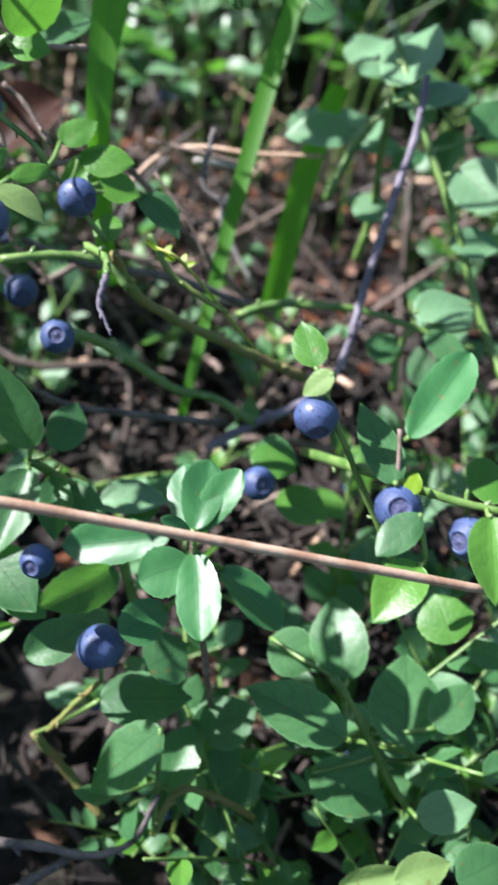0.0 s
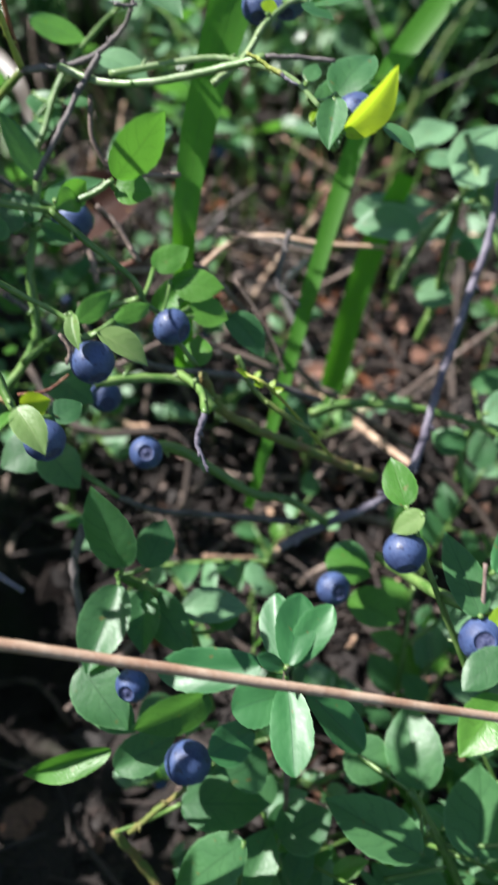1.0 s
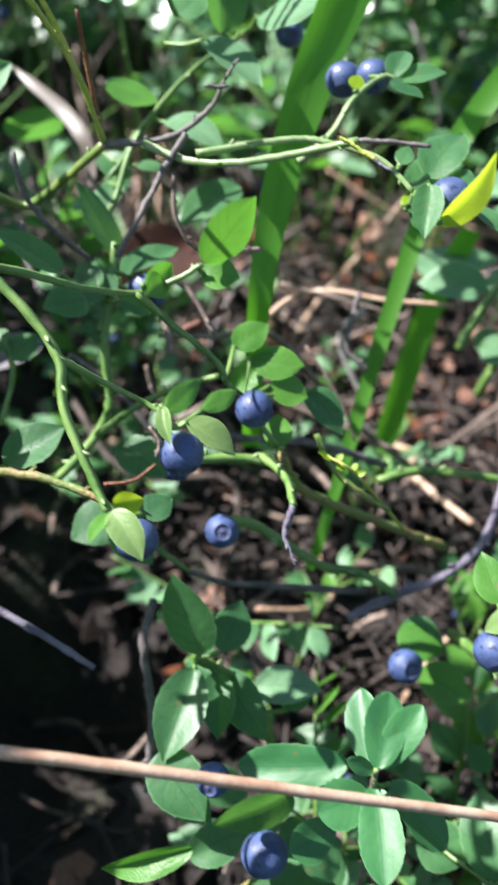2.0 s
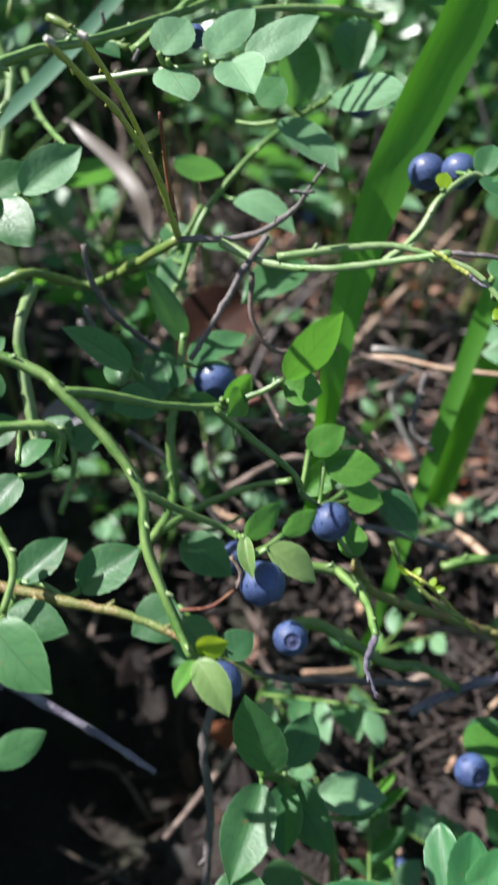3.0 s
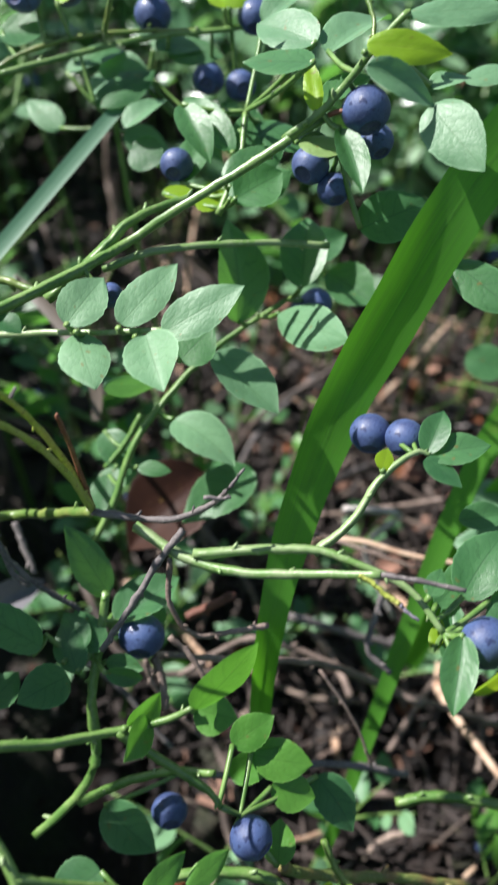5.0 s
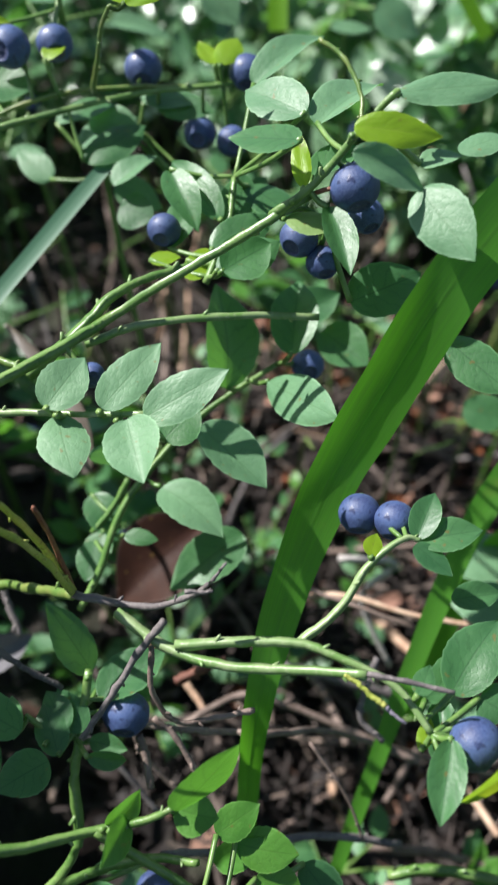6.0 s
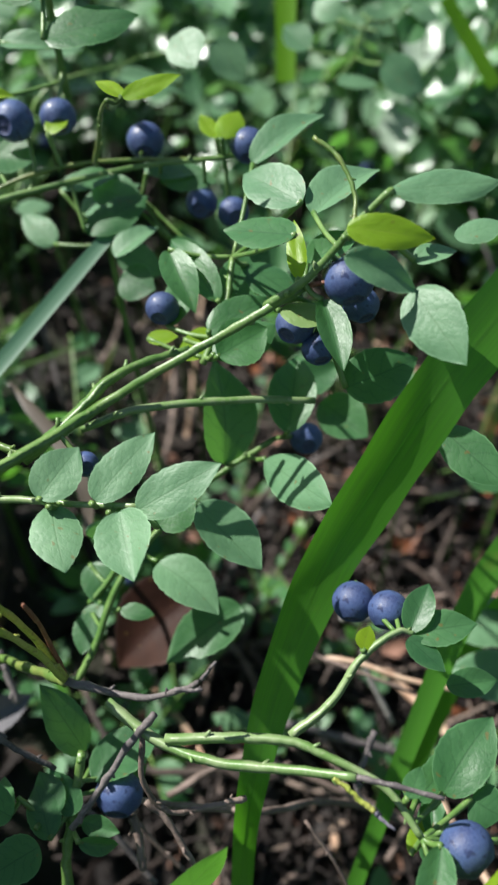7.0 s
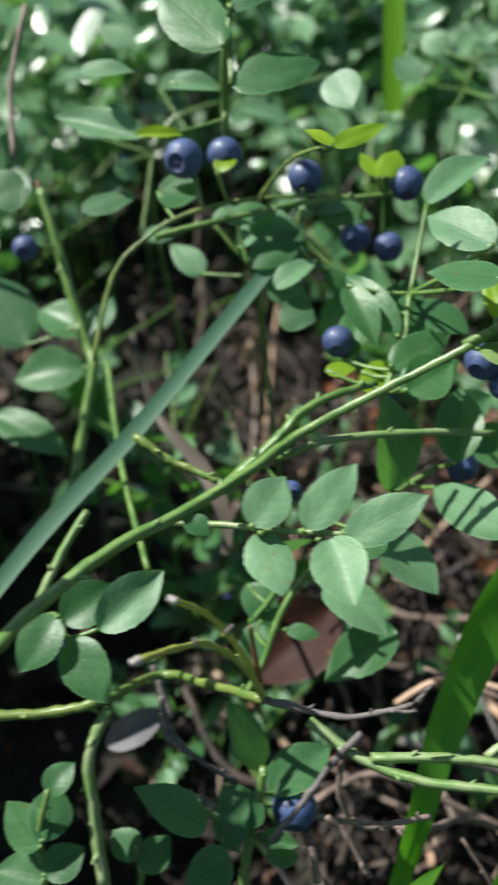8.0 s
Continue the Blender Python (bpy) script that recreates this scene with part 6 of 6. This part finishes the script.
# ---- litter on the ground ----
def scatter_crumbs():
    r = random.Random(5)
    verts, faces = [], []
    for k in range(9000):
        x, y = r.uniform(-0.32, 0.30), r.uniform(-0.12, 0.75)
        if k > 6500:
            x, y = r.uniform(-0.10, 0.09), r.uniform(0.05, 0.42)
        if ((x + 0.102) / 0.042) ** 2 + ((y - 0.165) / 0.052) ** 2 < 1 and k % 12:
            continue
        if ((x + 0.058) / 0.045) ** 2 + ((y - 0.105) / 0.045) ** 2 < 1 and k % 3:
            continue
        size = r.choice((0.002, 0.003, 0.0045, 0.007)) * r.uniform(0.6, 1.4)
        turn = Euler((r.gauss(0, 0.6), r.gauss(0, 0.6), r.uniform(0, 6.3))).to_matrix()
        c = Vector((x, y, ground_height(x, y) + r.uniform(0.0005, 0.004)))
        n = len(verts)
        bend = r.uniform(-0.5, 0.8)
        for px, py, pz in ((-1, -0.3, 0), (-0.3, -0.75, bend * 0.4), (0.8, -0.4, bend), (1.1, 0.2, 0.2), (0.2, 0.7, bend * 0.5), (-0.7, 0.45, 0.1)):
            verts.append(c + turn @ Vector((px * size * r.uniform(0.7, 1.2), py * size, pz * size * 0.5)))
        faces += [(n, n + 1, n + 4, n + 5), (n + 1, n + 2, n + 3, n + 4)]
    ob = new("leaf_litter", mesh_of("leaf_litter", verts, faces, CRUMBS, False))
    tagged(ob, "crumbled reddish brown dead leaves covering soil, shade in their tone", "leaf litter", kind="stuff")


def scatter_sticks():
    r = random.Random(8)
    verts, faces = [], []
    for k in range(1300):
        x, y = r.uniform(-0.3, 0.28), r.uniform(-0.1, 0.7)
        if k > 450:
            x, y = r.uniform(-0.11, 0.09), r.uniform(0.04, 0.42)
        if ((x + 0.092) / 0.062) ** 2 + ((y - 0.15) / 0.075) ** 2 < 1 and k % 9:
            continue
        if ((x + 0.058) / 0.045) ** 2 + ((y - 0.105) / 0.045) ** 2 < 1 and k % 3:
            continue
        long = r.uniform(0.012, 0.06)
        a = r.uniform(0, 6.28)
        d = Vector((math.cos(a), math.sin(a), 0))
        z0 = ground_height(x, y) + r.uniform(0.001, 0.012)
        c = Vector((x, y, z0))
        bow = Vector((-d.y, d.x, r.uniform(0, 0.8))) * long * r.uniform(-0.18, 0.18)
        tilt = Vector((0, 0, r.gauss(0, 0.12) * long))
        line = catmull([c - d * long / 2 - tilt, c + bow, c + d * long / 2 + tilt], 4)
        rad = r.uniform(0.0003, 0.0011)
        v, f = tube(line, rad, rad * 0.7, 5, 0.25, k, 0.3)
        n = len(verts)
        verts += v
        faces += [tuple(i + n for i in q) for q in f]
    ob = new("twig_litter", mesh_of("twig_litter", verts, faces, STICKS))
    tagged(ob, "thin brown and grey twigs strewn over soil", "twig litter", kind="stuff")


def scatter_grass():
    r = random.Random(12)
    verts, faces = [], []
    for k in range(700):
        x, y = r.uniform(-0.35, 0.32), r.uniform(0.30, 1.1)
        c = Vector((x, y, ground_height(x, y) - 0.002))
        h = r.uniform(0.04, 0.16)
        a = r.uniform(0, 6.28)
        lean = Vector((math.cos(a), math.sin(a), 0)) * h * r.uniform(0.1, 0.7)
        line = catmull([c, c + lean * 0.25 + Vector((0, 0, h * 0.6)), c + lean + Vector((0, 0, h))], 4)
        w = r.uniform(0.0005, 0.0016)
        side = Vector((-math.sin(a + 0.5), math.cos(a + 0.5), 0)) * w
        n = len(verts)
        for i, p in enumerate(line):
            q = side * (1 - 0.9 * i / (len(line) - 1))
            verts += [p - q, p + q + Vector((0, 0, w * 0.4))]
        for i in range(len(line) - 1):
            faces.append((n + 2 * i, n + 2 * i + 1, n + 2 * i + 3, n + 2 * i + 2))
    ob = new("fine_grass", mesh_of("fine_grass", verts, faces, FINEGRASS))
    tagged(ob, "sparse thin grass between the bilberry shrubs", "grass", kind="stuff")


def dead_stem_meshes():
    """Thin dry stems that rise from their foot, 1 long, in several bends and barks."""
    r = random.Random(17)
    made = []
    for k in range(18):
        bend = [Vector((r.gauss(0, 0.045), r.gauss(0, 0.045), z)) for z in (0.0, 0.22, 0.45, 0.7, 1.0)]
        bend[0] = Vector((0, 0, -0.03))
        line = catmull(bend, 4)
        rad = r.uniform(0.008, 0.018)
        v, f = tube(line, rad, rad * r.uniform(0.5, 0.8), 6, 0.25, k, 0.35)
        made.append(mesh_of("dead_twig", v, f, BARK[("brown", "litter", "grey", "straw", "litter", "litter")[k % 6]]))
    return made


def scatter_dead_stems():
    r = random.Random(18)
    shapes = dead_stem_meshes()
    for k in range(200):
        if k < 80:
            x, y, long, tilt = r.uniform(-0.18, 0.15), r.uniform(0.25, 0.62), r.uniform(0.04, 0.12), r.uniform(3, 40)
        else:
            x, y, long, tilt = r.uniform(-0.11, 0.10), r.uniform(0.13, 0.46), r.uniform(0.05, 0.13), r.uniform(50, 84)
        if ((x + 0.092) / 0.08) ** 2 + ((y - 0.15) / 0.09) ** 2 < 1:
            continue
        if k % 3 and -0.06 < x < 0.06 and 0.15 < y < 0.38:
            continue
        ob = new("dead_twig", shapes[r.randrange(len(shapes))])
        thick = r.uniform(0.07, 0.12)
        ob.matrix_world = pose(x, y, ground_height(x, y), 0, 0, r.uniform(0, 360)) @ pose(0, 0, 0, tilt, 0, 0) @ Matrix.Diagonal((thick, thick, long, 1))
        tagged(ob, "thin dry brown dead twig leaning over leaf litter", "twig", "dead twigs in the litter")


scatter_dead_stems()
scatter_crumbs()
scatter_sticks()
scatter_grass()


def litter_leaf(x, y, z, length, width, turn, tilt, look_of, label):
    ob = new("fallen_leaf", SHAPES[look_of][int(turn) % 4])
    ob.matrix_world = pose(x * MM, y * MM, z * MM, tilt, tilt * 0.5, turn) @ Matrix.Diagonal((width * MM, length * MM, length * MM, 1))
    tagged(ob, label, "fallen leaf", "fallen leaves")


r = random.Random(21)
for k in range(190):
    x, y = r.uniform(-100, 90), r.uniform(60, 420)
    if ((x + 102) / 45) ** 2 + ((y - 165) / 55) ** 2 < 1:
        continue
    if k <= 45 and (k % 3 == 0 or y < 130 and x < 10):
        continue
    # bright leaves gathered where patches of sunlit litter belong
    if k > 100:
        x, y = r.uniform(-70, 90), r.uniform(300, 520)
    elif k > 45:
        x, y = r.gauss(36, 16), r.gauss(428, 26) if k % 2 else r.gauss(315, 28)
    kind = r.choice(("dead", "sunpink", "dead", "sunpink", "sunpink")) if k <= 45 else r.choice(("sunpink", "sunpink", "sunpink", "dead"))
    name = "reddish brown fallen leaf lying on litter" if kind == "dead" else "pinkish fallen leaf lying on litter, toned bright as sunlit"
    litter_leaf(x, y, ground_height(x * MM, y * MM) / MM + r.uniform(3, 9), r.uniform(9, 20) * (0.65 if k > 45 else 1), r.uniform(6, 12) * (0.7 if k > 45 else 1), r.uniform(0, 360), r.gauss(0, 22), kind, name)


# ---- bilberry shoots further off ----
def random_shoot(seed, height, leaves, size, berries):
    """A zigzag shoot that stands on its own foot, with alternate leaves."""
    r = random.Random(seed)
    s = thing("bilberry_shoot", "leafy bilberry shoot with many small green leaves", "bilberry shoot", "bilberry shoots further off")
    s["placed"] = 1
    a = r.uniform(0, 6.28)
    lean = Vector((math.cos(a), math.sin(a), 0)) * height * r.uniform(0.25, 0.6)
    pts = [Vector((0, 0, -4)), lean * 0.12 + Vector((0, 0, height * 0.3)), lean * 0.45 + Vector((0, 0, height * 0.66)), lean + Vector((0, 0, height))]
    stem(s, pts, 0.9, 0.45, r.choice(("green", "green", "moss", "pale")), False)
    line = catmull(pts, 20)
    arms = [line]
    for k in range(3):
        i = 18 + 11 * k + r.randrange(6)
        a2 = a + r.choice((-1, 1)) * r.uniform(0.6, 1.8)
        d = Vector((math.cos(a2), math.sin(a2), r.uniform(0.35, 0.9))) * height * r.uniform(0.25, 0.45)
        arm = [line[i], line[i] + d * 0.5 + Vector((0, 0, 2)), line[i] + d]
        stem(s, arm, 0.6, 0.35, "green", False)
        arms.append(catmull(arm, 12))
    for k in range(leaves):
        arm = arms[k % len(arms)]
        low = 0.35 if arm is line else 0.2
        f = low + (1 - low) * ((k // len(arms)) + 1) / (leaves // len(arms) + 1)
        i = min(len(arm) - 1, int(f * (len(arm) - 1)))
        b = arm[i]
        t = arm[min(i + 1, len(arm) - 1)] - arm[max(i - 1, 0)]
        t.normalize()
        side = t.cross(Vector((0, 0, 1)))
        if side.length < 0.1:
            side = Vector((1, 0, 0))
        side.normalize()
        way = (side * (1 if k % 2 else -1) * r.uniform(0.6, 1.1) + t * r.uniform(0.3, 0.9) + Vector((0, 0, r.uniform(-0.25, 0.35)))).normalized()
        long = size * r.uniform(0.7, 1.25)
        leaf(s, b, b + way * long, long * r.uniform(0.5, 0.68), r.uniform(-40, 40), r.choice(("leaf",) * 8 + ("pale_sheen",) * 4 + ("fresh", "fresh")), (-0.30, -0.28, 0.9))
    for k in range(berries):
        arm = arms[1 + k % 3]
        b = arm[len(arm) // 2 + 2 * k]
        berry(s, b + Vector((r.uniform(-2, 2), r.uniform(-2, 2), -5)), r.uniform(6, 7.5), (r.uniform(-0.6, 0.6), -0.5, -0.4))
    return s


templates = [random_shoot(100 + k, (95, 120, 150, 80, 135, 110)[k], (16, 20, 24, 14, 22, 18)[k], (15, 14, 16, 13, 15, 17)[k], (0, 1, 2, 0, 1, 2)[k]) for k in range(6)]
r = random.Random(77)


# patches of bare, shaded litter: centre and half-widths
BARE = ((-0.04, 0.47, 0.045, 0.09), (-0.125, 0.43, 0.07, 0.10), (0.022, 0.405, 0.058, 0.095), (-0.104, 0.17, 0.055, 0.065), (-0.065, 0.10, 0.045, 0.05), (-0.17, 0.60, 0.07, 0.07))


def bare(x, y):
    return any(((x - a) / c) ** 2 + ((y - b) / d) ** 2 < 1 for a, b, c, d in BARE)


def foot(x, y, scale, first=None):
    k = r.randrange(6)
    if bare(x, y) and not first:
        return None
    m = pose(x, y, ground_height(x, y), r.gauss(0, 5), r.gauss(0, 5), r.uniform(0, 360))
    if first:
        first.matrix_basis = m
        return first
    ob = copy_thing(templates[k], m)
    ob.scale = (scale, scale, scale)
    return ob


for k, t in enumerate(templates):
    foot((-0.2, -0.03, 0.0, 0.09, 0.13, -0.26)[k], 0.40 + 0.03 * (k % 2), 1.0, t)
for row in range(5):
    y = 0.34 + row * 0.055
    half = 0.13 + row * 0.02
    n = int(half * 2 / 0.042)
    for k in range(n):
        x, yy = -0.03 - half + 2 * half * (k + r.random()) / n, y + r.uniform(-0.028, 0.028)
        foot(x, yy, r.uniform(0.85, 1.3))
# low shoots under the tall ones
for k in range(64):
    x, y = r.uniform(-0.15, 0.12), r.uniform(0.05, 0.36)
    if k % 2 and -0.08 < x < 0.06 and y > 0.14:
        continue
    foot(x, y, r.uniform(0.42, 0.68))

for k in range(7):
    foot(r.uniform(-0.01, 0.075), r.uniform(0.055, 0.12), r.uniform(0.6, 0.8))
low = random.Random(91)
for k in range(12):
    x, y, scale = low.uniform(-0.045, 0.035), low.uniform(0.03, 0.125), low.uniform(0.4, 0.55)
    small = copy_thing(templates[k % 6], pose(x, y, ground_height(x, y), 0, 0, 77 * k))
    small.scale = (scale, scale, scale)
# taller unseen shoots beyond the left side, added to shade the ground
for k in range(44):
    foot(r.uniform(-0.36, -0.215), r.uniform(-0.06, 0.24), r.uniform(1.3, 1.7))
for k in range(32):
    foot(r.uniform(-0.34, -0.25), r.uniform(0.2, 0.44), r.uniform(1.35, 1.75))
for k in range(6):
    foot(r.uniform(-0.30, -0.23), r.uniform(0.05, 0.14), r.uniform(1.9, 2.3))
# taller shoots that carry the shrub on beyond the right side
for k in range(10):
    foot(r.uniform(0.13, 0.24), r.uniform(-0.02, 0.36), r.uniform(1.0, 1.5))


def scatter_undergrowth():
    """The far shrubs that merge into one another: shoots of many small folded leaves."""
    r = random.Random(31)
    # tilts the leaves between sun and viewer so that they glint
    to_sun = Vector((0, 0, 1)).rotation_difference(Vector((-0.34, -0.30, 0.88))).to_matrix()
    verts, faces = [], []
    for k in range(2100):
        y = 0.56 + 1.1 * r.random() ** 1.3
        x = -0.05 + r.uniform(-1, 1) * (0.22 + 0.4 * (y - 0.4))
        if k >= 520:
            a, far = r.uniform(0, 6.283), 0.42 + 1.6 * r.random() ** 0.8
            x, y = far * math.cos(a), 0.25 + far * math.sin(a)
            if abs(x + 0.05) < 0.32 and -0.12 < y < 0.6 or y > 0.56 and abs(x + 0.05) < 0.22 + 0.4 * (y - 0.4):
                continue
        if bare(x, y):
            continue
        base = Vector((x, y, ground_height(x, y)))
        h = r.uniform(0.09, 0.2)
        a = r.uniform(0, 6.28)
        lean = Vector((math.cos(a), math.sin(a), 0)) * h * r.uniform(0.1, 0.6)
        line = catmull([base, base + lean * 0.3 + Vector((0, 0, h * 0.55)), base + lean + Vector((0, 0, h))], 5)
        v, f = tube(line, 0.0011, 0.0005, 4, 0.2, k, 0.2)
        n = len(verts)
        verts += v
        faces += [tuple(i + n for i in q) for q in f]
        for j in range(18):
            p = line[min(len(line) - 1, 2 + int(r.random() * (len(line) - 2)))] + Vector((r.gauss(0, 0.012), r.gauss(0, 0.012), r.gauss(0, 0.008)))
            long = r.uniform(0.015, 0.032)
            turn = to_sun @ Euler((r.gauss(0.1, 0.42), r.gauss(0, 0.42), r.uniform(0, 6.28))).to_matrix()
            n = len(verts)
            fold, bend = r.uniform(0.02, 0.16), r.uniform(0.0, 0.3)
            for i, w in enumerate((0.04, 0.25, 0.30, 0.22, 0.02)):
                yy = i / 4
                for s in (-1, 0, 1):
                    verts.append(p + turn @ Vector((s * w, yy, fold * abs(s) - bend * yy * yy)) * long)
            for i in range(4):
                for s in range(2):
                    q = n + 3 * i + s
                    faces.append((q, q + 1, q + 4, q + 3))
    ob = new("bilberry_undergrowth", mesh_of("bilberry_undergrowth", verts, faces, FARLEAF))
    tagged(ob, "dense low bilberry undergrowth into the distance, glints in leaf tones", "undergrowth", kind="stuff")


scatter_undergrowth()
